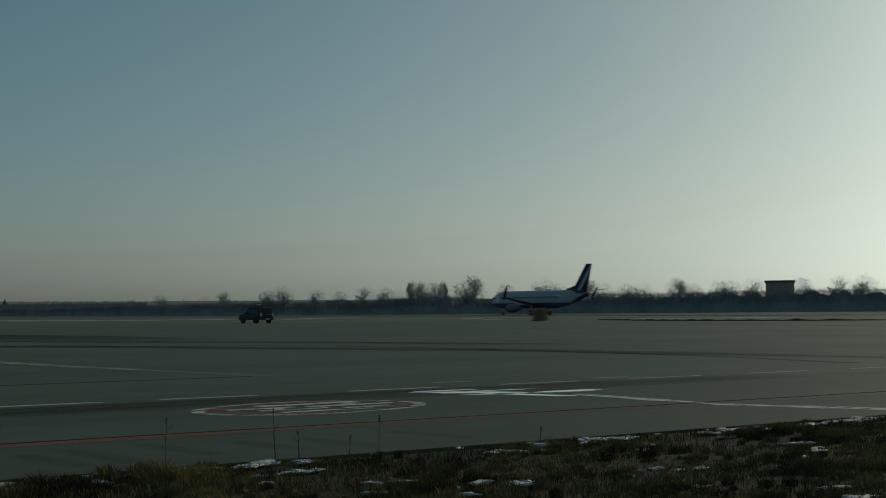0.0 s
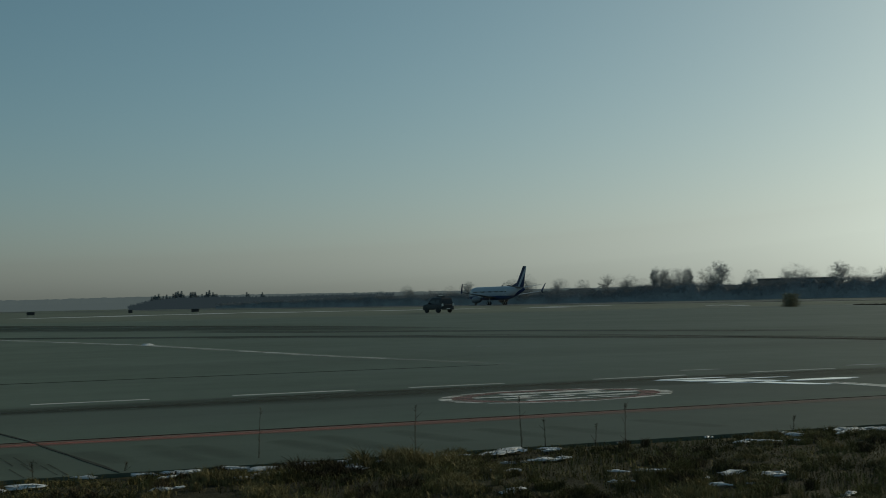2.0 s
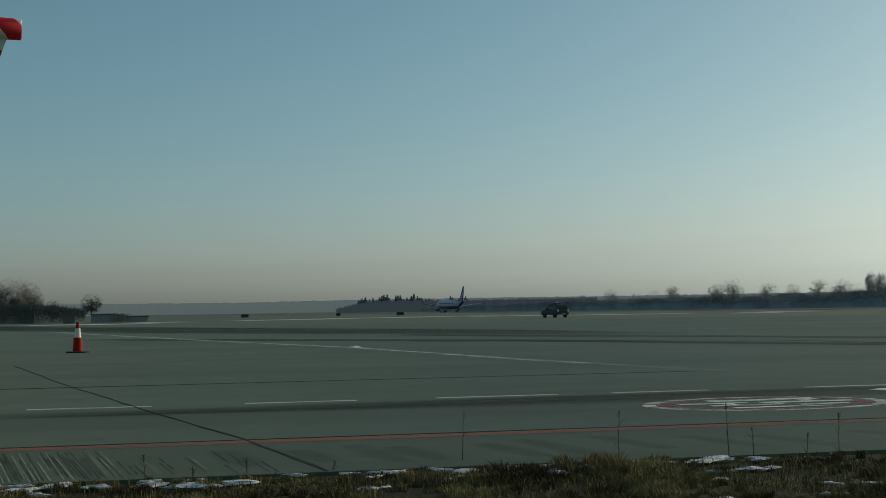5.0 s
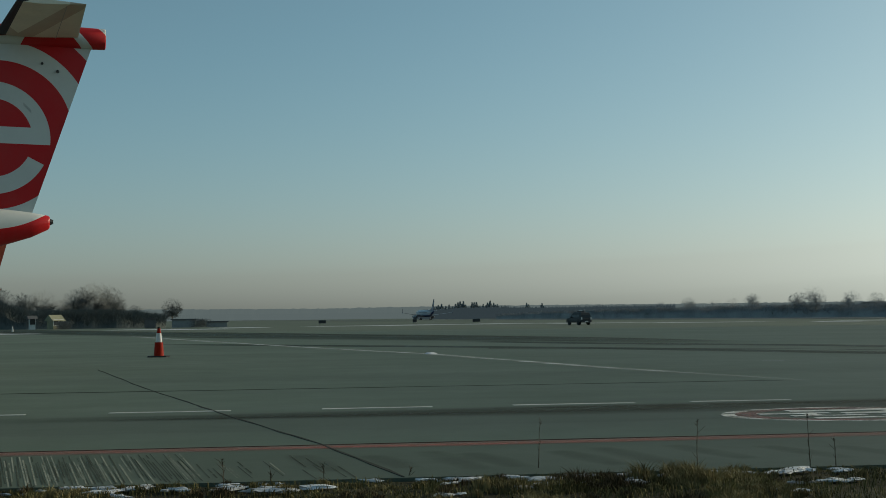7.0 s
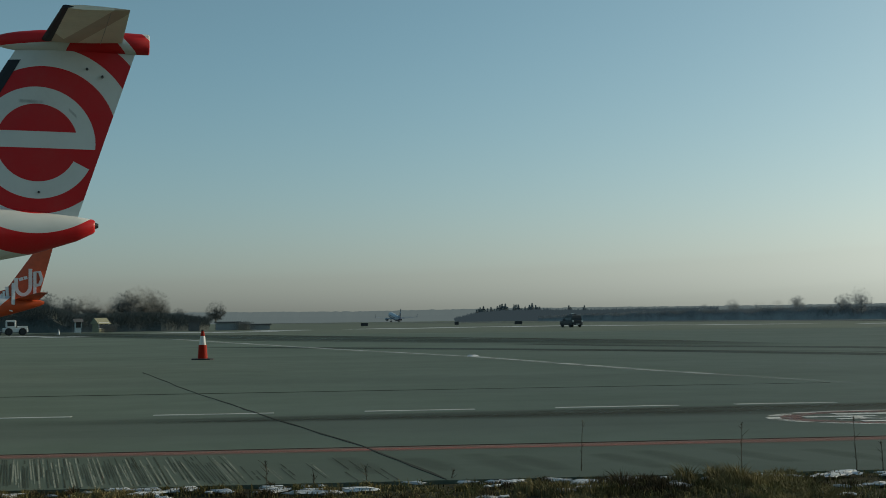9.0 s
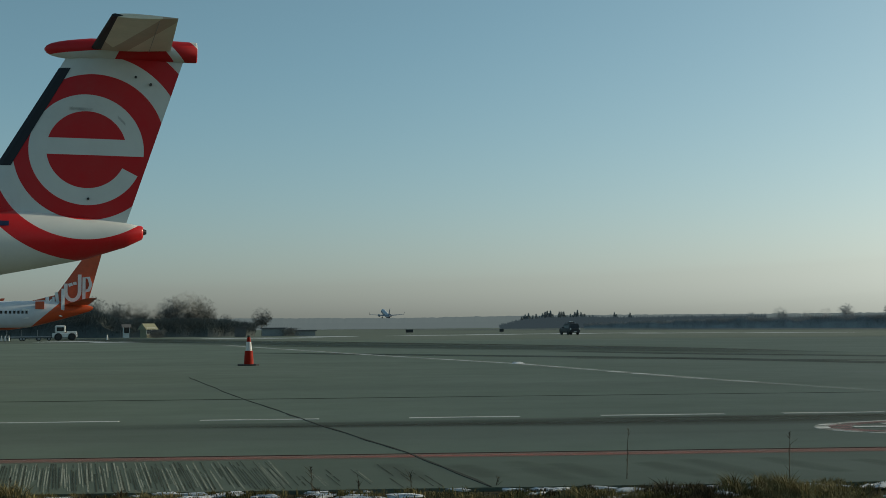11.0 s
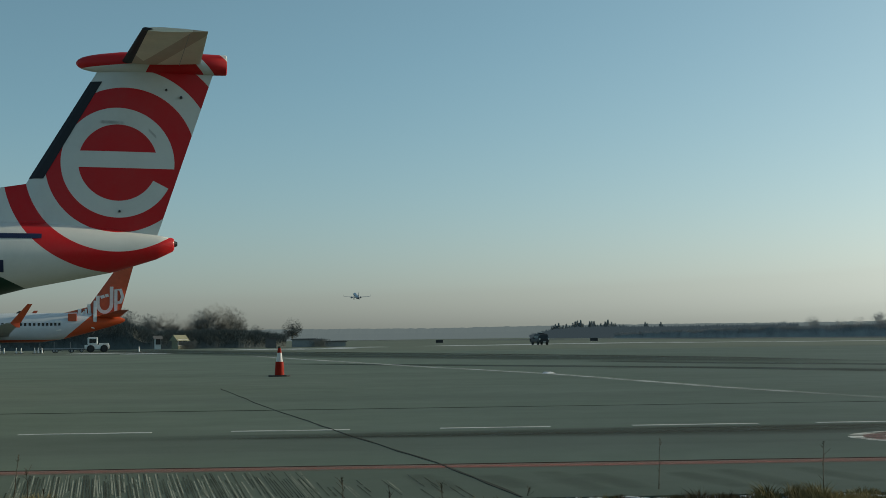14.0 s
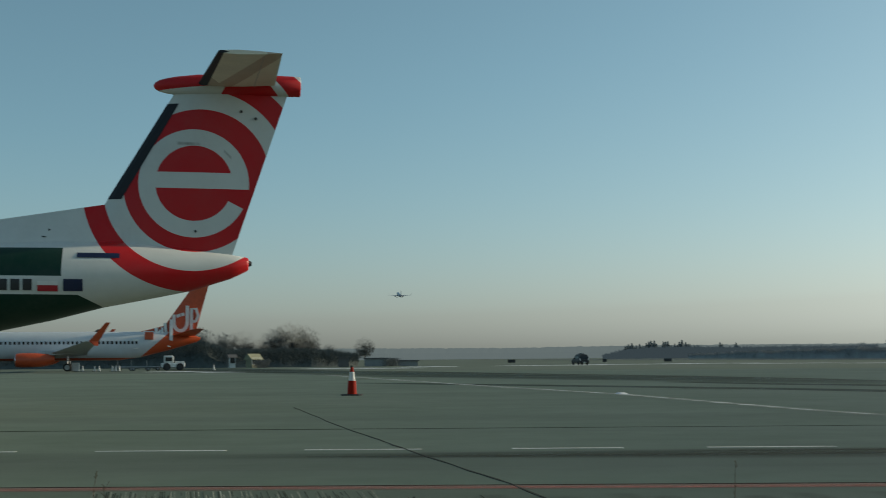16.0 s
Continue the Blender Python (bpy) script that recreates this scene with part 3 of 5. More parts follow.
def ring_points(r0, r1, a0=0, a1=360, n=56):
    out = [(r1 * math.cos(radians(a0 + (a1 - a0) * k / n)), r1 * math.sin(radians(a0 + (a1 - a0) * k / n))) for k in range(n + 1)]
    return out + [(r0 * math.cos(radians(a1 - (a1 - a0) * k / n)), r0 * math.sin(radians(a1 - (a1 - a0) * k / n))) for k in range(n + 1)]


# a worn round sign painted on the concrete
disc = thing("painted_roundel", "large worn red and white roundel painted on concrete", "road marking", FLAT @ pose(7.46, 16.12, 0) @ Matrix.Diagonal((1.04, 0.7, 1, 1)))
for name, r0, r1, mt, z in (("outer_ring", 1.48, 1.66, "roundel_ring", 0.005), ("red_ring", 1.2, 1.48, "roundel_red", 0.005)):
    for half in (0, 180):
        b = slab(bmesh.new(), ring_points(r0, r1, half, half + 179.8, 30), 0.0005, z)
        part(name, b, M[mt], disc)
for x0, x1, y0, y1 in ((-0.6, 0.95, 0.6, 0.98), (-1.15, -0.2, 0.1, 0.34), (-0.05, 1.25, -0.06, 0.24), (-0.85, 0.15, -0.46, -0.24), (0.3, 1.0, -0.66, -0.42), (-0.7, 0.6, -1.0, -0.8), (0.6, 0.78, 0.2, 0.58), (-0.62, -0.42, -0.24, 0.1)):
    part("bar", slab(bmesh.new(), [(x0, y0), (x1, y0), (x1, y1), (x0, y1)], 0.0045, 0.008), M["roundel_white"], disc)


def blotch(name, cx, cy, rx, ry, material, label, category, seed, z=0.006, rot=0.0, group="", bulge=False):
    """A flat or slightly domed patch with a ragged edge, in world plan."""
    b = bmesh.new()
    n = 26
    rim, mid = [], []
    for k in range(n):
        a = 2 * math.pi * k / n
        f = 1 + 0.45 * noise.noise((math.cos(a) * 1.6 + seed * 7.1, math.sin(a) * 1.6, seed)) + 0.2 * noise.noise((math.cos(a) * 5 + seed, math.sin(a) * 5, seed * 3))
        rim.append(b.verts.new((rx * f * math.cos(a), ry * f * math.sin(a), 0.0005)))
        g = 0.62 if bulge else 0.9
        mid.append(b.verts.new((rx * f * g * math.cos(a), ry * f * g * math.sin(a), z * (1 + (0.7 * noise.noise((k * 0.9, seed, 2)) if bulge else 0)))))
    c = b.verts.new((0, 0, z * (1.3 if bulge else 1)))
    for k in range(n):
        b.faces.new((rim[k], rim[(k + 1) % n], mid[(k + 1) % n], mid[k]))
        b.faces.new((mid[k], mid[(k + 1) % n], c))
    ob = part(name, b, material)
    if bulge:
        smooth(ob, 60)
    ob.matrix_basis = pose(cx, cy, 0, 0, 0, rot)
    return tagged(ob, label, category, group)


blotch("ice_patch", 2.0, 20.45, 0.85, 0.2, M["ice"], "thin bright patch of wet ice on the concrete", "ice", 1, 0.007, -12)
blotch("ice_patch", 1.6, 21.0, 0.6, 0.1, M["ice"], "thin bright streak of wet ice", "ice", 5, 0.007, 24)
blotch("ice_patch", 2.5, 20.9, 0.7, 0.07, M["ice"], "thin bright streak of wet ice", "ice", 6, 0.007, 24)
blotch("ice_patch", 2.3, 19.95, 0.5, 0.09, M["ice"], "thin bright streak of wet ice", "ice", 7, 0.007, 10)
blotch("ice_patch", 3.6, 20.5, 0.7, 0.16, M["ice"], "thin bright streak of wet ice", "ice", 2, 0.007, 26)
blotch("ice_patch", 2.8, 19.75, 0.9, 0.14, M["ice"], "thin bright streak of wet ice", "ice", 3, 0.007, -35)
blotch("snow_patch", -16.0, 43.9, 0.22, 0.3, M["snow"], "small lump of old snow on the apron", "snow", 4, 0.045, 0, "", True)


# ---- the ringed turboprop ----
def turboprop():
    at = bearing(35.9, 31.5)
    t = thing("turboprop_airliner", "parked white turboprop airliner with red ringed T-tail and green bands", "airliner", pose(at.x, at.y, 0, 0, 0, 180 + 38.6))
    b = bmesh.new()
    secs = [(0.52, 3.73, 0.10, 0.13), (0.56, 3.72, 0.15, 0.17), (0.95, 3.66, 0.26, 0.30), (1.9, 3.57, 0.5, 0.51), (3.0, 3.52, 0.75, 0.68), (4.0, 3.46, 0.95, 0.81), (5.2, 3.31, 1.15, 0.97),
            (6.4, 3.16, 1.26, 1.07), (8.0, 3.01, 1.33, 1.25), (9.5, 2.95, 1.345, 1.345), (27.5, 2.95, 1.345, 1.345), (29.5, 2.9, 1.27, 1.25), (31.2, 2.78, 0.98, 0.95), (32.4, 2.62, 0.55, 0.52), (32.95, 2.5, 0.12, 0.12)]
    smooth(part("fuselage", loft(b, secs, 32), M["e_fin"], t, "white fuselage with dark green bands"))
    # dorsal fillet and fin
    b = bmesh.new()
    prev = None
    for x, ztop, zlow, w in ((11.0, 4.30, 4.0, 0.05), (8.0, 4.55, 4.0, 0.14), (6.4, 4.78, 4.0, 0.17), (5.1, 4.99, 4.0, 0.15), (4.0, 5.17, 4.0, 0.1), (3.3, 5.4, 4.1, 0.035)):
        ring = [b.verts.new((x, s * w * f, z)) for s, f, z in ((1, 3.2, zlow), (1, 1.1, (ztop * 2 + zlow) / 3), (1, 0.35, ztop), (-1, 0.35, ztop), (-1, 1.1, (ztop * 2 + zlow) / 3), (-1, 3.2, zlow))]
        if prev:
            for k in range(5):
                b.faces.new((prev[k], prev[k + 1], ring[k + 1], ring[k]))
        else:
            b.faces.new(ring)
        prev = ring
    b.faces.new(prev[::-1])
    bmesh.ops.recalc_face_normals(b, faces=b.faces)
    smooth(part("dorsal_fin", b, M["e_fin"], t))
    b = foil(bmesh.new(), (4.72, 0.92, 3.95, 0), (2.36, -0.42, 7.98, 0), 0.10, "z")
    fin = smooth(part("fin", b, M["e_fin"], t, "red fin with white rings and a crossbar mark"), 30)
    # black boot along the fin's front edge
    b = bmesh.new()
    for s in (1, -1):
        q = []
        for f in (0.02, 0.98):
            z = 5.25 + (7.76 - 5.25) * f
            k = (z - 3.95) / (7.98 - 3.95)
            le, te = 4.72 + (2.36 - 4.72) * k, 0.92 + (-0.42 - 0.92) * k
            c = (te - le) * 0.10 / 2
            q.append([(le + 0.012, 0.0, z), (le + (te - le) * 0.03, s * (abs(c) * 0.37 + 0.004), z), (le + (te - le) * 0.095, s * (abs(c) * 0.68 + 0.006), z)])
        vs = [[b.verts.new(p) for p in row] for row in q]
        for k in range(2):
            b.faces.new((vs[0][k], vs[0][k + 1], vs[1][k + 1], vs[1][k]))
    bmesh.ops.recalc_face_normals(b, faces=b.faces)
    bmesh.ops.solidify(b, geom=b.faces[:], thickness=0.004)
    part("deicing_boot", b, M["boot"], fin, "black rubber leading edge")
    # small fairings on the rudder
    for x, z in ((0.72, 7.55), (0.36, 7.38), (1.82, 4.53)):
        for s in (1, -1):
            part("fairing", cyl(bmesh.new(), (x, s * 0.05, z), (x, s * 0.165, z), 0.04, 0.025, 8), M["black"], fin)
    for s in (1, -1):
        for x0, x1, z0, lean in ((1.7, 2.3, 6.64, 0.02), (0.95, 1.15, 6.3, 0.2)):
            b = bmesh.new()
            uv = b.loops.layers.uv.new("along_across")
            face = b.faces.new([b.verts.new((x, s * 0.168, z)) for x, z in ((x0, z0), (x1, z0 + lean), (x1, z0 + lean + 0.1), (x0, z0 + 0.1))])
            for loop, q in zip(face.loops, ((0, 0), (1, 0), (1, 1), (0, 1))):
                loop[uv].uv = q
            part("soot_smear", b, M["soot"], fin, "faint grey smear on the paint")
        part("drain_mast", cyl(bmesh.new(), (5.3, s * 0.12, 4.53), (5.26, s * 0.25, 4.51), 0.05, 0.03, 8), M["black"], fin)
    b = bmesh.new()
    loft(b, [(2.87, 8.16, 0.02, 0.025), (2.82, 8.16, 0.1, 0.09), (2.72, 8.162, 0.16, 0.145), (2.55, 8.166, 0.22, 0.19), (2.3, 8.175, 0.265, 0.23), (1.8, 8.2, 0.3, 0.27), (0.6, 8.23, 0.3, 0.27), (-0.2, 8.24, 0.27, 0.265), (-0.74, 8.24, 0.22, 0.255), (-0.76, 8.24, 0.2, 0.235)], 28)
    smooth(part("tail_bullet", b, M["bullet"], fin, "red and white fairing at the fin's top"))
    for s in (1, -1):
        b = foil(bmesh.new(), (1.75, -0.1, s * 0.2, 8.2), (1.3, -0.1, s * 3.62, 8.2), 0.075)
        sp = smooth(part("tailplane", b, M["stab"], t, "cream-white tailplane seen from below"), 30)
        b = foil(bmesh.new(), (1.775, 1.38, s * 0.3, 8.2), (1.322, 1.08, s * 3.628, 8.2), 0.3)
        part("deicing_boot", b, M["boot"], sp, "black rubber leading edge")
        part("elevator_hinge", cyl(bmesh.new(), (0.42, s * 0.4, 8.115), (0.3, s * 3.55, 8.135), 0.006, n=5), M["metal"], sp)
    # tail-cone lamp and slot, flags and lettering bars on the cabin side
    part("tail_lamp", cyl(bmesh.new(), (0.53, 0, 3.74), (0.44, 0, 3.74), 0.09, 0.05, 10), M["black"], t)
    for s in (1, -1):
        def patch(name, x0, x1, z0, z1, mt, lab=""):
            """A decal that lies on the rear cabin's curved side."""
            b2 = bmesh.new()
            nx, nz = 6, 4
            rows = []
            for i in range(nx + 1):
                x = x0 + (x1 - x0) * i / nx
                for (xa, za, ya, ra), (xb, zb, yb, rb) in zip(secs, secs[1:]):
                    if xa <= x <= xb:
                        f = (x - xa) / (xb - xa)
                        zc, ry, rz = za + (zb - za) * f, ya + (yb - ya) * f, ra + (rb - ra) * f
                        break
                col = []
                for j in range(nz + 1):
                    z = z0 + (z1 - z0) * j / nz
                    col.append(b2.verts.new((x, s * (ry * math.sqrt(max(0.01, 1 - ((z - zc) / rz) ** 2)) + 0.014), z)))
                rows.append(col)
            for i in range(nx):
                for j in range(nz):
                    b2.faces.new((rows[i][j], rows[i + 1][j], rows[i + 1][j + 1], rows[i][j + 1]))
            bmesh.ops.recalc_face_normals(b2, faces=b2.faces)
            return part(name, b2, M[mt], t, lab)
        patch("flag_white", 4.95, 5.4, 3.13, 3.22, "white")
        patch("flag_red", 4.95, 5.4, 2.99, 3.128, "flag_red", "red half of a small flag")
        patch("flag_blue", 4.4, 4.83, 3.0, 3.28, "navy", "small dark blue flag")
        patch("side_slot", 3.58, 4.55, 3.80, 3.92, "navy", "dark blue slot in the tail's side")
        for k in range(6):
            x = 5.52 + k * 0.27
            patch("registration_bar", x, x + 0.2, 3.01, 3.27, "black")
        for k in range(22):
            x = 9.6 + k * 0.8
            patch("cabin_window", x, x + 0.27, 3.15, 3.5, "glass")
        patch("door", 6.9, 7.7, 2.1, 3.75, "white", "closed white service door")
        part("blade_antenna", foil(bmesh.new(), (5.5, 5.3, s * 0.12, 4.36), (5.42, 5.32, s * 0.36, 4.34), 0.3), M["black"], t)
        patch("cockpit_window", 30.3, 31.0, 3.05, 3.4, "glass")
    # wing, engines, gear
    for s in (1, -1):
        b = foil(bmesh.new(), (18.6, 15.6, s * 0.0, 4.38), (18.4, 15.6, s * 5.0, 4.45), 0.16)
        foil(b, (18.4, 15.6, s * 5.0, 4.45), (17.6, 16.2, s * 14.2, 4.75), 0.14)
        part("wing", b, M["wing_grey"], t, "high-set grey wing")
        b = loft(bmesh.new(), [(13.2, 3.55, 0.1, 0.2), (14.5, 3.6, 0.42, 0.6), (17, 3.7, 0.5, 0.75), (19.6, 3.7, 0.52, 0.62), (20.6, 3.75, 0.36, 0.4), (20.7, 3.75, 0.2, 0.2)], 16)
        bmesh.ops.translate(b, verts=b.verts, vec=(0, s * 4.4, 0))
        nac = smooth(part("engine_nacelle", b, M["white"], t))
        b = loft(bmesh.new(), [(20.7, 3.75, 0.24, 0.24), (21.1, 3.75, 0.2, 0.2), (21.4, 3.75, 0.03, 0.03)], 14)
        bmesh.ops.translate(b, verts=b.verts, vec=(0, s * 4.4, 0))
        part("spinner", b, M["metal"], nac)
        for k in range(6):
            b = bmesh.new()
            box(b, 20.86, 20.92, -0.13, 0.13, 0.2, 2.05, 0.02)
            bmesh.ops.transform(b, matrix=Matrix.Translation((0, s * 4.4, 3.75)) @ Matrix.Rotation(radians(60 * k + 15), 4, "X"), verts=b.verts)
            part("propeller_blade", b, M["black"], nac)
        strut = part("main_gear_strut", cyl(bmesh.new(), (15.2, s * 4.4, 0.4), (15.4, s * 4.4, 3.2), 0.09), M["metal"], t)
        for o in (-0.24, 0.24):
            wheel(t, 15.2, s * 4.4 + o, 0.42, 0.28)
        wheel(t, 29.2, s * 0.2, 0.28, 0.18)
    part("nose_gear_strut", cyl(bmesh.new(), (29.2, 0, 0.28), (29.3, 0, 1.9), 0.07), M["metal"], t)
    return t


M["bullet"] = livery("bullet_livery", (0.54, 0.011, 0.016), [((0.66, 0.67, 0.645), [(-0.1, 0, -1, 8.3), (1, 0, 0.6, -6.0)]), ((0.66, 0.67, 0.645), [(1, 0, -0.95, 8.04), (-1, 0, 0.95, -7.77)]), ((0.66, 0.67, 0.645), [(-1, 0, 0.95, -8.64)])], 0.45, 0.14)
# cream, with slanting browner bands across each half
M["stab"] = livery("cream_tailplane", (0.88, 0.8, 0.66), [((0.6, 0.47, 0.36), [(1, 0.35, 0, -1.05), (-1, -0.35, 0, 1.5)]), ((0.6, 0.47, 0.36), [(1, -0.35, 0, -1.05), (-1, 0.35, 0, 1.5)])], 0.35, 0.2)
turboprop()


# ---- twin-jet airliners ----
def jet(name, label, m, kx, ky, kf, body, finmat, engmat, wingtips, windows, wingmat, kt=1.0, tailmat=None):
    """A twin-jet on its wheels, nose to +x, origin below the main gear; kx, ky, kf, kt stretch length, span, fin and tail."""
    t = thing(name, label, "airliner", m)
    X = lambda v: (v if v > -7 else -7 + (v + 7) * kt) * kx
    b = loft(bmesh.new(), [(X(-19.6), 4.55, 0.1, 0.15), (X(-19.0), 4.5, 0.3, 0.42), (X(-17), 4.35, 0.75, 0.85), (X(-14), 4.15, 1.25, 1.4), (X(-10.5), 3.78, 1.7, 1.82), (X(-7), 3.55, 1.88, 2.05), (X(14), 3.55, 1.88, 2.05), (X(16.5), 3.45, 1.75, 1.88), (X(18.3), 3.15, 1.3, 1.38), (X(19.4), 2.75, 0.75, 0.75), (X(19.9), 2.6, 0.2, 0.2)], 28)
    smooth(part("fuselage", b, body, t))
    z1 = 5.0 + (12.5 - 5.0) * kf
    b = foil(bmesh.new(), (X(-12.6), X(-18.6), 4.7, 0), (X(-18.6), X(-20.9), z1, 0), 0.09, "z")
    fin = smooth(part("fin", b, finmat, t), 30)
    b = bmesh.new()
    vs = [b.verts.new(p) for p in ((X(-8.5), 0.0, 5.2), (X(-14.2), 0.14, 5.0), (X(-14.6), 0.0, 6.6), (X(-14.2), -0.14, 5.0))]
    b.faces.new((vs[0], vs[1], vs[2]))
    b.faces.new((vs[0], vs[2], vs[3]))
    b.faces.new((vs[0], vs[3], vs[1]))
    b.faces.new((vs[1], vs[3], vs[2]))
    bmesh.ops.recalc_face_normals(b, faces=b.faces)
    part("dorsal_fin", b, finmat, t)
    for s in (1, -1):
        b = foil(bmesh.new(), (X(5.2), X(-2.6), s * 1.4, 2.35), (X(1.6), X(-2.9), s * 5.6 * ky, 2.7), 0.12)
        foil(b, (X(1.6), X(-2.9), s * 5.6 * ky, 2.7), (X(-3.0), X(-4.6), s * 17.0 * ky, 4.0), 0.1)
        wg = smooth(part("wing", b, wingmat, t), 30)
        if wingtips:
            b = foil(bmesh.new(), (X(-3.4), X(-4.7), 4.0, s * 17.0 * ky), (X(-5.5), X(-6.1), 6.4, s * 17.6 * ky), 0.08, "z")
            foil(b, (X(-4.1), X(-4.6), 3.4, s * 17.4 * ky), (X(-3.4), X(-4.6), 4.0, s * 17.0 * ky), 0.08, "z")
            part("winglet", b, wingtips, wg, "upturned winglet in the fin's colour")
        b = loft(bmesh.new(), [(X(1.6), 1.75, 0.4, 0.4), (X(2.5), 1.7, 0.75, 0.75), (X(4.0), 1.62, 1.02, 0.98), (X(5.9), 1.6, 1.06, 1.0), (X(6.7), 1.6, 0.95, 0.9)], 20)
        bmesh.ops.translate(b, verts=b.verts, vec=(0, s * 4.9, 0))
        en = smooth(part("engine", b, engmat, t))
        b = cyl(bmesh.new(), (X(6.65), s * 4.9, 1.6), (X(6.78), s * 4.9, 1.6), 0.93, 0.88, 20)
        part("intake_lip", b, M["chrome"], en)
        part("fan", cyl(bmesh.new(), (X(6.76), s * 4.9, 1.6), (X(6.8), s * 4.9, 1.6), 0.76, 0.7, 20), M["black"], en)
        part("pylon", foil(bmesh.new(), (X(5.0), X(0.2), 2.3, s * 4.9), (X(3.4), X(-0.4), 2.9, s * 4.9), 0.08, "z"), M["wing_grey"], en)
        b = foil(bmesh.new(), (X(-15.0), X(-18.8), s * 0.4, 5.0), (X(-18.3), X(-19.8), s * 7.2 * ky, 5.8), 0.09)
        smooth(part("tailplane", b, tailmat or wingmat, t), 30)
        part("main_gear_strut", cyl(bmesh.new(), (0, s * 2.86, 0.5), (0, s * 2.7, 2.3), 0.12), M["metal"], t)
        for o in (-0.42, 0.42):
            wheel(t, 0, s * 2.86 + o, 0.56, 0.38)
        wheel(t, X(15.6), s * 0.22, 0.34, 0.2)
        if windows:
            me = None
            for k in range(windows):
                x = X(-9.6 + k * 24.0 / windows)
                if me is None:
                    b = box(bmesh.new(), -0.15, 0.15, -0.02, 0.02, -0.2, 0.2)
                    o = part("cabin_window", b, M["glass"], t)
                    me = o.data
                else:
                    o = new("cabin_window", me)
                    o.parent = t
                o.location = (x, s * (1.85 if x > X(-7) else 1.85 - (X(-7) - x) * 0.045), 4.0)
        for x0 in (X(15.0), X(-9.9)):
            part("door", box(bmesh.new(), x0, x0 + 0.85, s * (1.80 if x0 > 0 else 1.64) - 0.05, s * (1.80 if x0 > 0 else 1.64) + 0.05, 3.1, 4.5, 0.03), M["white"], t)
        part("cockpit_window", box(bmesh.new(), X(17.2), X(18.2), s * 1.36 - 0.12, s * 1.36 + 0.06, 3.75, 4.15, 0.04, None), M["glass"], t)
    part("nose_gear_strut", cyl(bmesh.new(), (X(15.6), 0, 0.34), (X(15.7), 0, 1.9), 0.08), M["metal"], t)
    part("antenna", foil(bmesh.new(), (X(-3.0), X(-3.9), 5.25, 0), (X(-3.9), X(-4.4), 5.95, 0), 0.1, "z"), M["black"], t)
    return t


_p = bearing(44.6, 187)
parked = jet("parked_jet", "parked white and orange twin-jet airliner on the apron", pose(_p.x, _p.y, 0, 0, 0, 180 + 41.5), 1.0, 1.0, 1.0, M["sky_body"], M["jet_orange"], M["jet_orange"], M["jet_orange"], 40, M["wing_grey"], 0.905, M["jet_orange"])
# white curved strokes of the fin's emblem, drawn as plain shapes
for s in (1, -1):
    def stroke(pts, w):
        """One ribbon laid on the fin, or on the fuselage's side where it runs over it."""
        b2 = bmesh.new()
        prev = None
        ps = [Vector((x, 0, z)) for x, z in pts]
        for k, q0 in enumerate(ps):
            d = (ps[min(k + 1, len(ps) - 1)] - ps[max(k - 1, 0)]).normalized()
            nrm = Vector((-d.z, 0, d.x)) * w / 2
            if k in (0, len(ps) - 1):
                q0 = q0 + d * w * (0.3 if k else -0.3)
            ring = []
            for q in (q0 - nrm, q0 + nrm):
                f = min(1.0, max(0.0, (-q.x - 7.0) / 12.0))
                hw, hh, zc = 1.88 - 1.58 * f ** 1.3, 2.0 - 1.58 * f ** 1.3, 3.55 + 1.0 * f
                e = 1 - ((q.z - zc) / hh) ** 2
                side = max(0.30, (hw * math.sqrt(e) + 0.06) if e > 0 else 0.0)
                ring += [b2.verts.new((q.x, side * s, q.z)), b2.verts.new((q.x, (side - 0.28) * s, q.z))]
            ring = [ring[0], ring[2], ring[3], ring[1]]
            if prev:
                for i in range(4):
                    b2.faces.new((prev[i], prev[(i + 1) % 4], ring[(i + 1) % 4], ring[i]))
            else:
                b2.faces.new(ring)
            prev = ring
        b2.faces.new(prev[::-1])
        bmesh.ops.recalc_face_normals(b2, faces=b2.faces)
        return part("emblem_stroke", b2, M["white"], parked, "white stroke of the fin emblem")
    arc = [(-15.55 + 0.95 * math.cos(radians(a)), 6.9 + 1.2 * math.sin(radians(a))) for a in range(180, 361, 20)]
    stroke([(-16.5, 9.2)] + arc + [(-14.6, 7.9)], 0.5)
    stroke([(-15.1, 7.85), (-15.4, 7.95)], 0.44)
    stroke([(-15.75, 8.05), (-15.95, 8.1)], 0.44)
    stroke([(-17.1, 5.5), (-17.1, 8.9), (-17.75, 8.9), (-18.05, 7.9), (-17.75, 7.1), (-17.2, 7.0)], 0.44)
    stroke([(-13.35, 6.7), (-13.5, 5.4), (-14.1, 5.2)], 0.44)
    stroke([(-14.25, 7.2), (-14.2, 4.4), (-13.95, 3.5)], 0.48)
    stroke([(-12.1, 6.0), (-12.1, 4.2)], 0.48)
    stroke([(-12.1, 4.95), (-12.75, 5.7)], 0.4)
    stroke([(-12.1, 4.95), (-12.75, 4.3)], 0.4)
    stroke([(-12.95, 6.1), (-13.0, 4.5)], 0.3)
    stroke([(-11.75, 5.6), (-10.5, 5.55)], 0.16)
    stroke([(-11.75, 4.35), (-10.5, 4.35)], 0.16)
    stroke([(-10.4, 5.6), (-10.4, 4.3)], 0.16)
    part("rear_panel", box(bmesh.new(), -11.7, -10.5, s * 1.5 - 0.2, s * 1.5 + 0.12, 4.42, 5.5, 0.05), M["jet_orange"], parked, "orange square panel on the rear cabin")

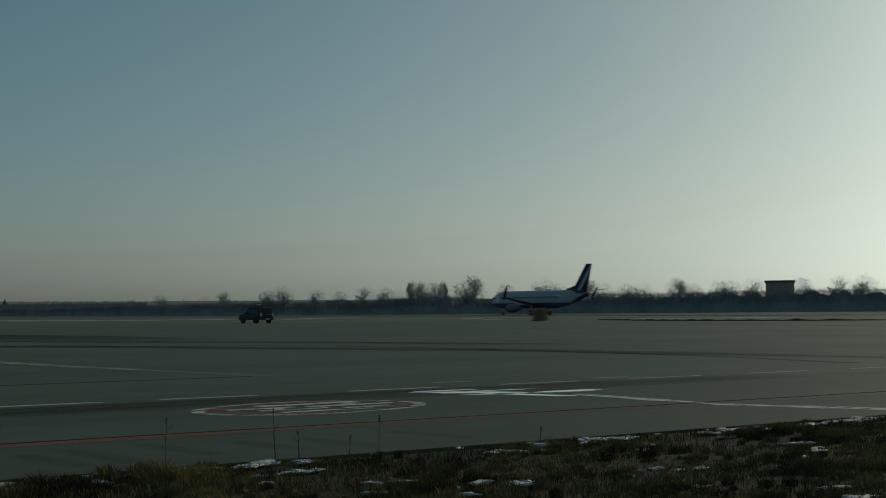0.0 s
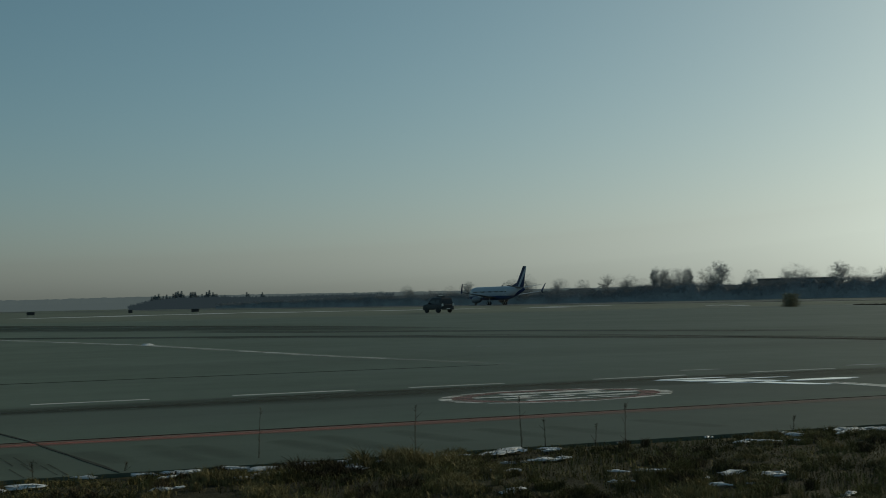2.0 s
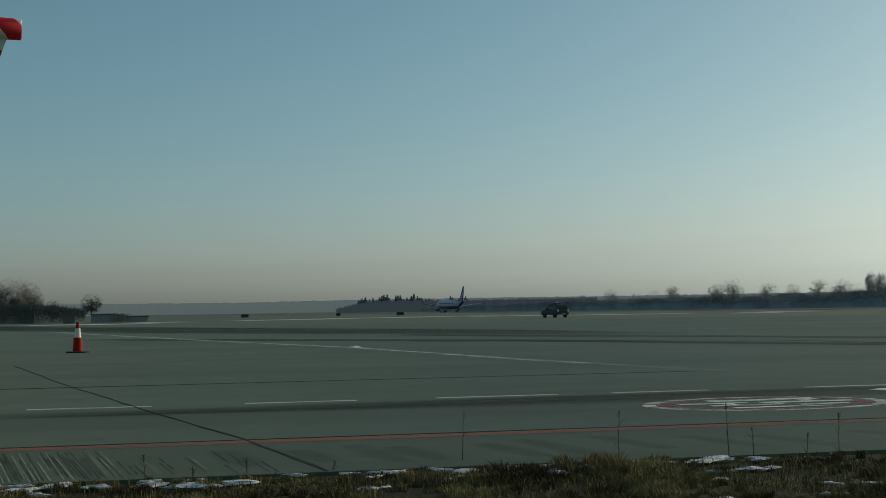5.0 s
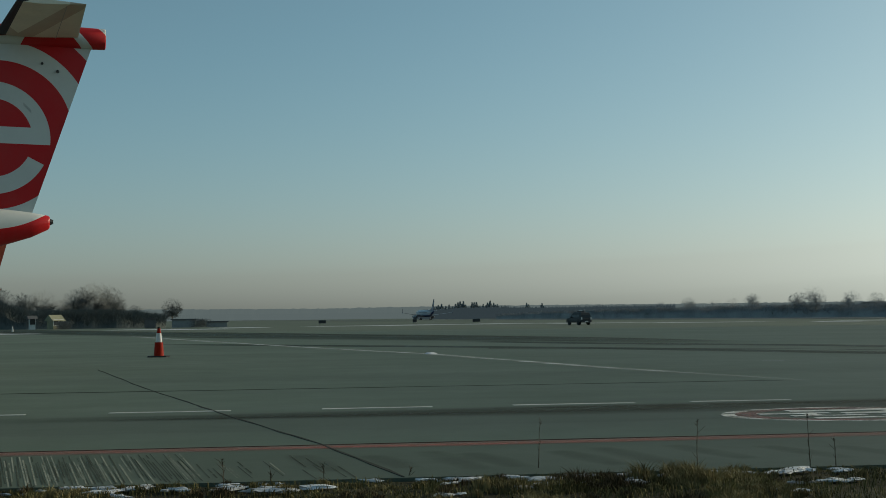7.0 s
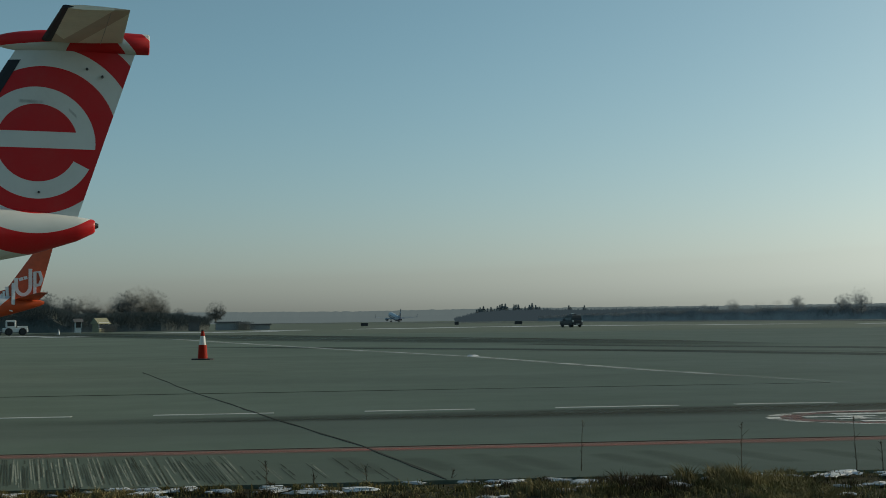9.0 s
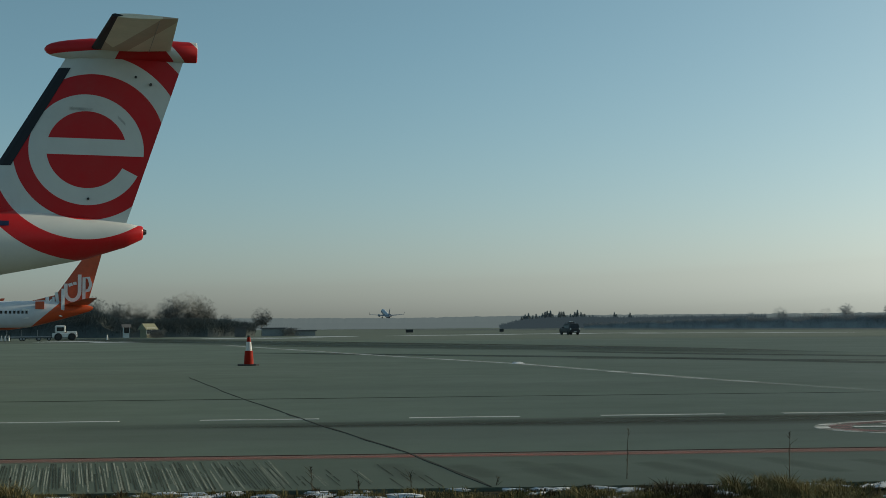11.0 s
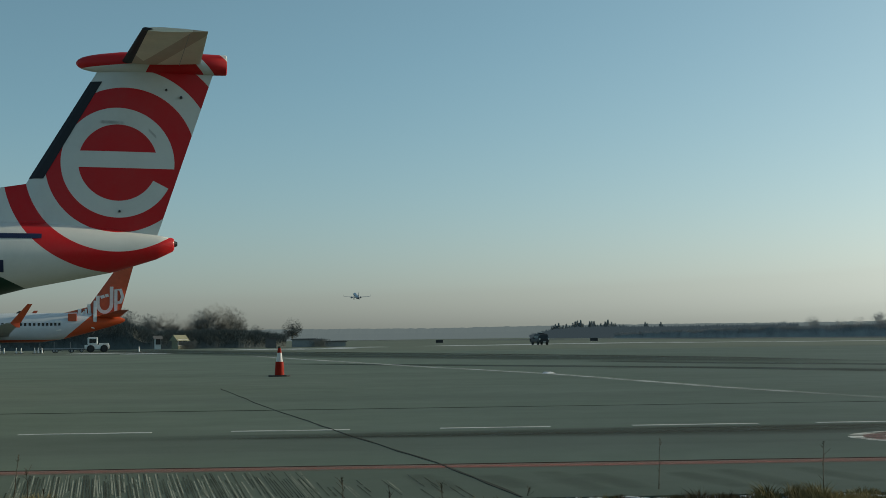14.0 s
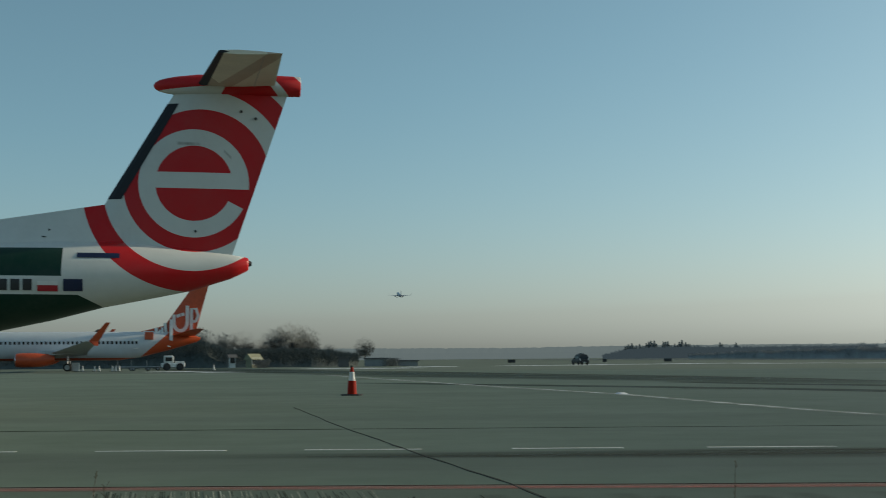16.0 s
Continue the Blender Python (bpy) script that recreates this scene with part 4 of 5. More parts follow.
departing = jet("departing_jet", "white and dark blue twin-jet airliner taking off", pose(0, 0, 0), 0.77, 0.85, 0.84, M["blue_body"], M["blue_fin"], M["wing_shaded"], M["blue_fin"], 28, M["wing_shaded"])


# ---- the airfield car ----
def airfield_car():
    t = thing("airfield_car", "dark off-road car with a roof light bar driving on the field", "car")
    # side outline of the body, swept across the width with rounded shoulders
    low = [(-2.2, 0.42), (-2.26, 0.62), (-2.24, 0.95), (-2.16, 1.06), (1.05, 1.12), (2.0, 1.0), (2.2, 0.86), (2.24, 0.6), (2.16, 0.4)]
    b = bmesh.new()
    prev = None
    for y, f in ((-0.92, 0.9), (-0.9, 0.98), (-0.8, 1.0), (0.8, 1.0), (0.9, 0.98), (0.92, 0.9)):
        ring = [b.verts.new((x * (0.985 if abs(y) > 0.85 else 1), y, 0.62 + (z - 0.62) * f)) for x, z in low]
        if prev:
            for k in range(len(low)):
                b.faces.new((prev[k], prev[(k + 1) % len(low)], ring[(k + 1) % len(low)], ring[k]))
        else:
            b.faces.new(ring)
        prev = ring
    b.faces.new(prev[::-1])
    bmesh.ops.recalc_face_normals(b, faces=b.faces)
    body = smooth(part("body", b, M["carpaint"], t, "dark painted body"), 35)
    b = bmesh.new()
    cab = [((-2.14, 1.05), (1.1, 1.1), 0.89), ((-2.02, 1.5), (0.72, 1.53), 0.8), ((-1.94, 1.76), (0.44, 1.8), 0.74), ((-1.8, 1.88), (0.25, 1.91), 0.64)]
    prev = None
    for (xa, za), (xb, zb), w in cab:
        ring = [b.verts.new(p) for p in ((xa, -w, za), (xb, -w, zb), (xb, w, zb), (xa, w, za))]
        if prev:
            for k in range(4):
                b.faces.new((prev[k], prev[(k + 1) % 4], ring[(k + 1) % 4], ring[k]))
        prev = ring
    b.faces.new(prev)
    bmesh.ops.recalc_face_normals(b, faces=b.faces)
    part("cabin", b, M["carpaint"], t)
    for s in (1, -1):
        for x0, x1, x2, x3 in ((-1.75, -0.72, -0.74, -1.66), (-0.62, 0.72, 0.5, -0.62)):
            b = bmesh.new()
            vs = [b.verts.new(p) for p in ((x0, s * 0.893, 1.13), (x1, s * 0.893, 1.14), (x2, s * 0.808, 1.53), (x3, s * 0.808, 1.53))]
            b.faces.new(vs)
            bmesh.ops.recalc_face_normals(b, faces=b.faces)
            bmesh.ops.solidify(b, geom=b.faces[:], thickness=-0.02 if s > 0 else 0.02)
            part("side_window", b, M["glass"], t)
        part("mirror", box(bmesh.new(), 0.55, 0.75, s * 1.0 - 0.1, s * 1.0 + 0.1, 1.1, 1.28, 0.03), M["black"], t)
        part("headlight", box(bmesh.new(), 2.1, 2.22, s * 0.68 - 0.15, s * 0.68 + 0.15, 0.72, 0.88, 0.03), M["sleeve"], t)
        # white lamps: the sun's glint on the rear corner put into their colour
        part("tail_light", box(bmesh.new(), -2.28, -2.18, s * 0.8 - 0.1, s * 0.8 + 0.1, 0.8, 1.15, 0.02), M["sleeve"], t, "tail lamp painted white for the sun's glint")
        part("roof_rail", cyl(bmesh.new(), (-1.5, s * 0.56, 1.9), (-0.15, s * 0.56, 1.93), 0.02, n=6), M["metal"], t)
        for x in (-1.35, 1.38):
            wheel(t, x, s * 0.8, 0.36, 0.24, M["black"])
            b = bmesh.new()
            cyl(b, (x, s * 0.925, 0.4), (x, s * 0.88, 0.4), 0.45, n=18)
            part("wheel_arch", b, M["black"], t)
            tyre_face = cyl(bmesh.new(), (x, s * 0.94, 0.36), (x, s * 0.9, 0.36), 0.36, n=18)
            part("tyre_wall", tyre_face, M["rubber"], t)
    part("windscreen", box(bmesh.new(), -0.28, 0.28, -0.7, 0.7, -0.012, 0.012, 0.0, pose(0.93, 0, 1.33, 0, 49, 0)), M["glass"], t)
    part("rear_window", box(bmesh.new(), -0.22, 0.22, -0.68, 0.68, -0.012, 0.012, 0.0, pose(-2.095, 0, 1.28, 0, -75, 0)), M["glass"], t)
    part("tailgate", box(bmesh.new(), -2.285, -2.24, -0.66, 0.66, 0.62, 1.0, 0.02), M["carpaint"], t, "dark tailgate")
    part("rear_bumper", box(bmesh.new(), -2.34, -2.16, -0.88, 0.88, 0.38, 0.6, 0.05), M["black"], t)
    part("front_bumper", box(bmesh.new(), 2.1, 2.32, -0.88, 0.88, 0.36, 0.6, 0.05), M["black"], t)
    part("grille", box(bmesh.new(), 2.16, 2.25, -0.5, 0.5, 0.64, 0.84, 0.02), M["black"], t)
    part("number_plate", box(bmesh.new(), -2.36, -2.33, -0.26, 0.26, 0.44, 0.55), M["white"], t)
    bar = part("light_bar", box(bmesh.new(), -0.75, -0.45, -0.55, 0.55, 1.91, 2.08, 0.04), M["black"], t)
    part("beacon", box(bmesh.new(), -0.72, -0.48, -0.25, 0.25, 2.083, 2.2, 0.02), M["sleeve"], bar, "pale beacon lens")
    part("aerial", cyl(bmesh.new(), (-1.6, 0.3, 1.86), (-1.75, 0.3, 2.5), 0.008, n=5), M["black"], t)
    return t


car = airfield_car()


# ---- traffic cone ----
def traffic_cone(m, label, group="", height=1.0, body="orange"):
    t = thing("traffic_cone", label, "traffic cone", m, group)
    h = height
    b = bmesh.new()
    slab(b, [(0.44 * h * math.cos(a), 0.44 * h * math.sin(a)) for a in [math.pi / 4 + math.pi / 2 * k + d for k in range(4) for d in (-0.18, 0.18)]], 0, 0.045 * h)
    part("base", b, M["rubber"], t, "black rubber base")
    for name, z0, z1, r0, r1, mt in (("lower_body", 0.045, 0.5, 0.165, 0.135, body), ("sleeve", 0.5, 0.8, 0.11, 0.08, "sleeve"), ("tip", 0.8, 1.0, 0.074, 0.045, body)):
        smooth(part(name, cyl(bmesh.new(), (0, 0, z0 * h), (0, 0, z1 * h), r0 * h, r1 * h, 20), M[mt], t, "white reflective sleeve" if "sleeve" in name else ""))
    part("collar", cyl(bmesh.new(), (0, 0, 0.96 * h), (0, 0, 1.015 * h), 0.052 * h, 0.046 * h, 14), M["rubber"], t)
    return t


traffic_cone(pose(-25.34, 40.27, 0, 0, 0, 30), "orange traffic cone with white sleeves standing on the concrete", "", 1.1)


# ---- field signs ----
def field_sign(az, d, w, h, label):
    p = bearing(az, d)
    t = thing("runway_sign", label, "airfield sign", pose(p.x, p.y, -0.05, 0, 0, az), "signs in the airfield grass")
    part("panel", box(bmesh.new(), -w / 2, w / 2, -0.14, 0.14, 0.28, 0.28 + h, 0.03), M["black"], t, "dark back of the sign")
    part("cap", box(bmesh.new(), -w / 2 - 0.03, w / 2 + 0.03, -0.16, 0.16, 0.285 + h, 0.33 + h), M["metal"], t)
    for x in (-w * 0.36, w * 0.36):
        part("leg", cyl(bmesh.new(), (x, 0, 0), (x, 0, 0.3), 0.05, n=8), M["metal"], t)
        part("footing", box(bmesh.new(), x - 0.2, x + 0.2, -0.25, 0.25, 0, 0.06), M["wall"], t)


field_sign(24.93, 300, 1.75, 0.72, "dark boxy taxiway sign on short legs")
field_sign(20.73, 300, 1.0, 0.75, "small dark taxiway sign on short legs")
field_sign(17.92, 290, 1.75, 0.72, "dark boxy taxiway sign on short legs")


# ---- snow streaks and ruts on the far grass ----
def far_snow(az, d, length, width, turn, seed):
    p = bearing(az, d)
    ob = blotch("snow_patch", p.x, p.y, length / 2, width / 2, M["snow"], "thin streak of old snow on the far grass", "snow", seed, 0.05, turn, "snow streaks on the field", True)
    ob.location.z = -0.045


for k, (az, d, le, wi) in enumerate(((23.0, 226, 22, 3.4), (28.6, 215, 9, 2), (30.2, 190, 11, 2.4), (32.5, 195, 13, 3), (19.2, 240, 26, 2.0), (16.0, 250, 24, 2.0), (12.5, 235, 18, 2.2), (8.0, 225, 22, 1.4), (2.0, 215, 9, 1.6), (-5.6, 190, 4, 0.8), (-6.5, 176, 3, 0.7), (-12.3, 150, 9, 2.2), (-14.5, 165, 12, 1.8), (-17.5, 170, 14, 1.6), (38.0, 150, 6, 1.5), (40.0, 165, 9, 1.6), (0.5, 240, 14, 1.5))):
    far_snow(az, d, le, wi, az + random.Random(k).uniform(-8, 8), k + 20)
def earth_bank(rows, width, height, label, seed):
    """A low dark ridge of turned earth along rows of (bearing, distance)."""
    pts = []
    for (a0, d0), (a1, d1) in zip(rows, rows[1:]):
        pts += [bearing(a0 + (a1 - a0) * k / 14, d0 + (d1 - d0) * k / 14) for k in range(14)]
    b = bmesh.new()
    prev = None
    for k, p in enumerate(pts):
        n = (pts[min(k + 1, len(pts) - 1)] - pts[max(k - 1, 0)]).normalized()
        side = Vector((-n.y, n.x, 0))
        f = 0.55 + 0.9 * abs(noise.noise((k * 0.7, seed, 1)))
        ring = [b.verts.new(p + side * width * o * f + Vector((0, 0, -0.06 + height * z * f))) for o, z in ((-0.6, 0), (-0.3, 0.8), (0.05, 1.0), (0.35, 0.7), (0.6, 0))]
        if prev:
            for i in range(4):
                b.faces.new((prev[i], prev[i + 1], ring[i + 1], ring[i]))
        prev = ring
    bmesh.ops.recalc_face_normals(b, faces=b.faces)
    tagged(part("earth_bank", b, M["soil"]), label, "earth bank")


earth_bank([(-11.4, 150), (-13.5, 138), (-16, 132), (-20, 128), (-27, 128)], 1.2, 0.28, "low dark bank of turned earth in the field", 3)
# a dry bush in the field
_b = bearing(-8.73, 142)


# ---- bare trees ----
def tube(verts, faces, p, q, r0, r1, n=4):
    d = (q - p).normalized()
    u = d.orthogonal().normalized()
    w = d.cross(u)
    i = len(verts)
    for c, r in ((p, r0), (q, r1)):
        for k in range(n):
            a = 2 * math.pi * k / n
            verts.append(c + u * (r * math.cos(a)) + w * (r * math.sin(a)))
    for k in range(n):
        faces.append((i + k, i + (k + 1) % n, i + n + (k + 1) % n, i + n + k))


def sliver(verts, faces, p, d, length, w):
    u = d.orthogonal().normalized()
    i = len(verts)
    verts.extend((p - u * w, p + u * w, p + d * length))
    faces.append((i, i + 1, i + 2))


def mesh_part(name, verts, faces, material, parent=None, label=""):
    me = bpy.data.meshes.new(name)
    me.from_pydata([tuple(v) for v in verts], [], faces)
    me.materials.append(material)
    ob = new(name, me)
    if parent is not None:
        ob.parent = parent
    return tagged(ob, label)


def rand_dir(rng):
    while True:
        v = Vector((rng.uniform(-1, 1), rng.uniform(-1, 1), rng.uniform(-1, 1)))
        if 0.05 < v.length < 1:
            return v.normalized()


def bare_tree(seed, h, spread, label, upright=False, twigs=11000, shoots="twig"):
    rng = random.Random(seed)
    t = thing("bare_tree", label, "tree", None, "bare winter trees")
    tv, tf, cv, cf = [], [], [], []
    tips = []

    def grow(p, d, length, r, depth):
        q = p
        for k in range(3):
            nd = (d + rand_dir(rng) * 0.16 + Vector((0, 0, 0.06))).normalized()
            e = q + nd * (length / 3)
            tube(tv if depth < 2 else cv, tf if depth < 2 else cf, q, e, r * (1 - 0.14 * k), r * (1 - 0.14 * (k + 1)), 6 if depth == 0 else 4 if depth < 3 else 3)
            q, d = e, nd
            if depth >= 2:
                tips.append((q, d))
            off = q - Vector((0, 0, h * 0.62))
            if (off.x ** 2 + off.y ** 2) / (h * (0.17 if upright else 0.3 + 0.12 * spread)) ** 2 + (off.z / (h * 0.4)) ** 2 > 1.0 and depth > 0:
                return
            if depth < 4 and k >= (1 if depth == 0 else 0):
                for _ in range(rng.choice((1, 2, 2)) if depth < 3 else 1):
                    side = (rand_dir(rng) * Vector((1, 1, 0.5))).normalized()
                    bd = (d * (0.95 if upright else 0.6) + side * (0.45 if upright else spread)).normalized()
                    grow(q, bd, length * rng.uniform(0.55, 0.78), r * 0.55, depth + 1)
        tips.append((q, d))
    mid, wide, tall = Vector((0, 0, h * 0.62)), h * (0.17 if upright else 0.3 + 0.12 * spread), h * 0.4

    def outside(p):
        o = p - mid
        return (o.x / wide) ** 2 + (o.y / wide) ** 2 + (o.z / tall) ** 2 > 1.0
    grow(Vector((0, 0, -0.3)), Vector((0, 0, 1)), h * 0.42, h * 0.022, 0)
    tips = [(p, d) for p, d in tips if not outside(p)]
    # fine shoots fill the crown up to its rounded outline, in loose bunches
    for k in range(650):
        o = rand_dir(rng) * rng.uniform(0.05, 0.97) ** 0.55
        tips.append((mid + Vector((o.x * wide, o.y * wide, o.z * tall)), (o + Vector((0, 0, 0.5))).normalized()))
    top = max(p.z for p, _ in tips)
    for k in range(twigs):
        p, d = rng.choice(tips)
        dd = (d + rand_dir(rng) * 0.9 + Vector((0, 0, 0.25))).normalized()
        o = rand_dir(rng) * h * 0.05 * rng.random()
        sliver(cv, cf, p + o, dd, rng.uniform(0.022, 0.055) * h, h * 0.001 + 0.004)
    mesh_part("trunk", tv, tf, M["bark"], t)
    mesh_part("crown", cv, cf, M[shoots], t, "haze of fine leafless twigs")
    t["top"] = sorted(p.z for p, _ in tips)[int(len(tips) * 0.96)] + 0.02 * h
    return t


def place_tree(proto, az, d, height, turn, used):
    f = height / proto["top"]
    p = bearing(az, d)
    m = pose(p.x, p.y, -0.05, 0, 0, turn)
    if proto.name not in used:
        used.add(proto.name)
        proto.matrix_basis = m
        proto.scale = (f, f, f)
        return proto
    c = copy_thing(proto, m)
    c.scale = (f, f, f)
    return c


def up_to(el, d):
    """The height at d metres seen el degrees above eye level."""
    return EYE + d * math.tan(radians(el))


protos = [bare_tree(11, 10, 0.75, "bare rounded deciduous tree at the field's edge"), bare_tree(12, 10, 0.9, "bare spreading deciduous tree at the field's edge"), bare_tree(13, 10, 0.65, "bare deciduous tree with a tangled crown"),
          bare_tree(14, 10, 0.4, "slim bare poplar at the field's edge", True, 8000), bare_tree(15, 10, 1.0, "wide bare tree with drooping twigs", False, 9500),
          bare_tree(16, 10, 0.8, "dark rounded bare tree behind the parked airliner", False, 18000, "twig_dark"), bare_tree(17, 10, 0.95, "dark spreading bare tree behind the parked airliner", False, 16000, "twig_dark")]
used = set()
ROWS = [(5.6, 470, 0.78, 0), (2.99, 430, 0.96, 4), (3.6, 440, 0.8, 1), (-0.82, 430, 0.97, 0), (-1.7, 430, 0.84, 4), (-2.3, 420, 0.75, 2), (-2.9, 420, 1.18, 3), (-3.3, 425, 1.15, 3), (-3.7, 420, 1.1, 2), (-4.3, 425, 1.16, 3), (-4.0, 430, 1.12, 3),
        (-5.67, 420, 1.36, 0), (-5.2, 430, 1.1, 1), (-7.16, 400, 0.98, 2), (-8.9, 400, 1.12, 4), (-9.5, 410, 0.98, 1), (-10.85, 390, 1.23, 0), (-11.6, 400, 1.0, 2), (-12.64, 390, 0.93, 1), (-13.36, 390, 0.97, 4), (-14.9, 380, 1.18, 0), (-15.6, 385, 0.95, 1),
        (-16.74, 380, 1.02, 2), (-17.2, 385, 0.98, 4), (-18.3, 380, 1.12, 1), (-20.3, 380, 1.1, 2), (-21.97, 375, 1.2, 0), (-22.9, 375, 1.1, 4), (-24.5, 375, 1.15, 1), (-26.0, 380, 1.05, 2),
        (8.36, 520, 0.62, 4), (7.2, 500, 0.55, 1), (9.6, 540, 0.48, 2), (6.4, 480, 0.6, 2), (1.4, 430, 0.8, 1), (0.4, 430, 0.75, 2),
        (37.2, 262, 1.1, 1), (37.9, 270, 1.0, 4), (34.9, 258, 1.38, 0), (35.6, 262, 1.2, 4), (34.3, 262, 1.22, 1), (31.6, 275, 0.8, 2), (38.9, 260, 1.2, 2), (39.6, 262, 1.05, 0), (40.6, 265, 0.9, 1), (36.3, 268, 0.8, 2), (33.2, 270, 0.55, 2),
        (45.2, 300, 0.95, 1), (46.2, 300, 0.9, 4), (43.4, 300, 0.75, 2), (47.5, 300, 0.8, 0)]
for k, (az, d, el, which) in enumerate(ROWS):
    place_tree(protos[which if az < 30 else 5 + which % 2], az, d, up_to(el, d), (k * 77) % 360, used)


# ---- scrub belts, distant woods and conifers ----
def belt(name, label, rows, material, seed, core, sliver_n, depth, slen, swid, kind="stuff", category="woodland"):
    """A ragged belt along rows of (bearing, distance, height): an uneven dense heart with twigs all over."""
    rng = random.Random(seed)
    rough = 0.07 if name == "backdrop" else 0.28
    verts, faces = [], []
    pts = []
    for (a0, d0, h0), (a1, d1, h1) in zip(rows, rows[1:]):
        n = max(1, int(abs(a1 - a0) / (0.11 if name == "backdrop" else 0.2)))
        pts += [(a0 + (a1 - a0) * k / n, d0 + (d1 - d0) * k / n, h0 + (h1 - h0) * k / n) for k in range(n)]
    pts.append(rows[-1])
    prev = None
    for k, (az, d, h) in enumerate(pts):
        hh = h * (core + rough * noise.noise((k * 0.31, seed, 0)) + 0.5 * rough * noise.noise((k * 0.9, seed, 5)))
        ring = []
        for o, f in ((-depth, 0.0), (-depth * 0.8, 0.55), (-depth * 0.35, 1.0), (depth * 0.4, 0.95), (depth, 0.0)):
            p = bearing(az, d + o * (1 + 0.12 * noise.noise((k * 0.2, o, seed))))
            ring.append(len(verts))
            verts.append(Vector((p.x, p.y, -0.1 + hh * f * (1 + (0.03 if name == "backdrop" else 0.2) * noise.noise((k * 0.7, o * 3, seed + 9))))))
        if prev:
            for i in range(4):
                faces.append((prev[i], prev[i + 1], ring[i + 1], ring[i]))
        prev = ring
    for _ in range(sliver_n):
        i = rng.randrange(len(pts) - 1)
        f = rng.random()
        az, d, h = (pts[i][j] * (1 - f) + pts[i + 1][j] * f for j in range(3))
        z = h * rng.random() ** 0.7 * 0.86
        p = bearing(az, d + rng.uniform(-depth, depth * 0.3), z)
        dd = (rand_dir(rng) * 0.7 + Vector((0, 0, 0.9))).normalized()
        sliver(verts, faces, p, dd, slen * rng.uniform(0.4, 1.2), swid)
    ob = mesh_part(name, verts, faces, material)
    return tagged(ob, label, category, kind=kind)


belt("scrub_belt", "dense bare scrub along the field's edge, haze in its colour", [(az, d, up_to(el, d)) for az, d, el in ((-30, 370, 0.85), (-22, 372, 0.85), (-18, 375, 0.8), (-14, 378, 0.72), (-11, 385, 0.78), (-8.5, 395, 0.74), (-6.5, 400, 0.5), (-4.2, 410, 0.72), (-2.6, 415, 0.62), (-1, 420, 0.45), (2, 425, 0.4), (4.5, 450, 0.42), (8, 500, 0.36), (12, 580, 0.3), (14.5, 700, 0.22), (17, 830, 0.12))],
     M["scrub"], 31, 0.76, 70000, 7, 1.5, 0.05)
belt("scrub_belt", "dense dark bare scrub behind the parked airliner", [(az, d, up_to(el, d)) for az, d, el in ((52, 280, 0.5), (43, 262, 0.55), (40, 255, 0.9), (38.8, 252, 0.95), (37.8, 250, 0.5), (36.2, 250, 0.48), (34, 250, 0.48), (32.6, 252, 0.32), (31.9, 255, 0.2))],
     M["scrub_dark"], 32, 0.7, 60000, 6, 1.1, 0.035)
# both woods glow weakly in place of the haze before them
belt("backdrop", "far wood along the horizon with haze painted as a glow", [(az, 1900, up_to(el, 1900)) for az, el in ((60, 0.52), (50, 0.5), (40, 0.5), (33, 0.5), (28, 0.48), (25, 0.46), (22, 0.5), (18, 0.52), (14, 0.52), (9, 0.5), (4, 0.5), (-5, 0.5), (-20, 0.5), (-35, 0.5))],
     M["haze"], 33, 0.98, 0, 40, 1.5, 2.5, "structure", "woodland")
belt("backdrop", "low far wood with haze painted as a faint glow", [(az, d, up_to(el, d)) for az, d, el in ((20.8, 1000, 0.02), (19.9, 990, 0.3), (18.8, 975, 0.42), (17, 955, 0.44), (15, 930, 0.4), (13, 880, 0.4), (11, 800, 0.4), (9, 700, 0.4))],
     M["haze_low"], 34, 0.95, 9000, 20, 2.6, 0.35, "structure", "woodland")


def conifer(seed, label):
    rng = random.Random(seed)
    t = thing("conifer", label, "tree", None, "conifers on the horizon")
    tv, tf, cv, cf = [], [], [], []
    tube(tv, tf, Vector((0, 0, -0.5)), Vector((0, 0, 9.4)), 0.16, 0.03, 6)
    for k in range(26):
        z = 0.7 + 9.0 * k / 26
        r = 3.7 * (1 - (z / 10.2)) ** 0.8 * rng.uniform(0.75, 1.15)
        for j in range(11):
            a = rng.uniform(0, 2 * math.pi)
            tip = Vector((r * math.cos(a), r * math.sin(a), z - 0.25 * r + rng.uniform(-0.1, 0.25)))
            base = Vector((0, 0, z + 0.15))
            d = (tip - base)
            u = d.cross(Vector((0, 0, 1))).normalized() * 0.3
            i = len(cv)
            cv.extend((base, base + d * 0.6 + u, tip, base + d * 0.6 - u, base + d * 0.5 + Vector((0, 0, 0.28))))
            cf.extend(((i, i + 1, i + 4), (i + 1, i + 2, i + 4), (i + 2, i + 3, i + 4), (i + 3, i, i + 4)))
    mesh_part("trunk", tv, tf, M["bark"], t)
    mesh_part("crown", cv, cf, M["fir"], t, "drooping needle boughs with haze in their colour")
    t["top"] = 9.8
    return t


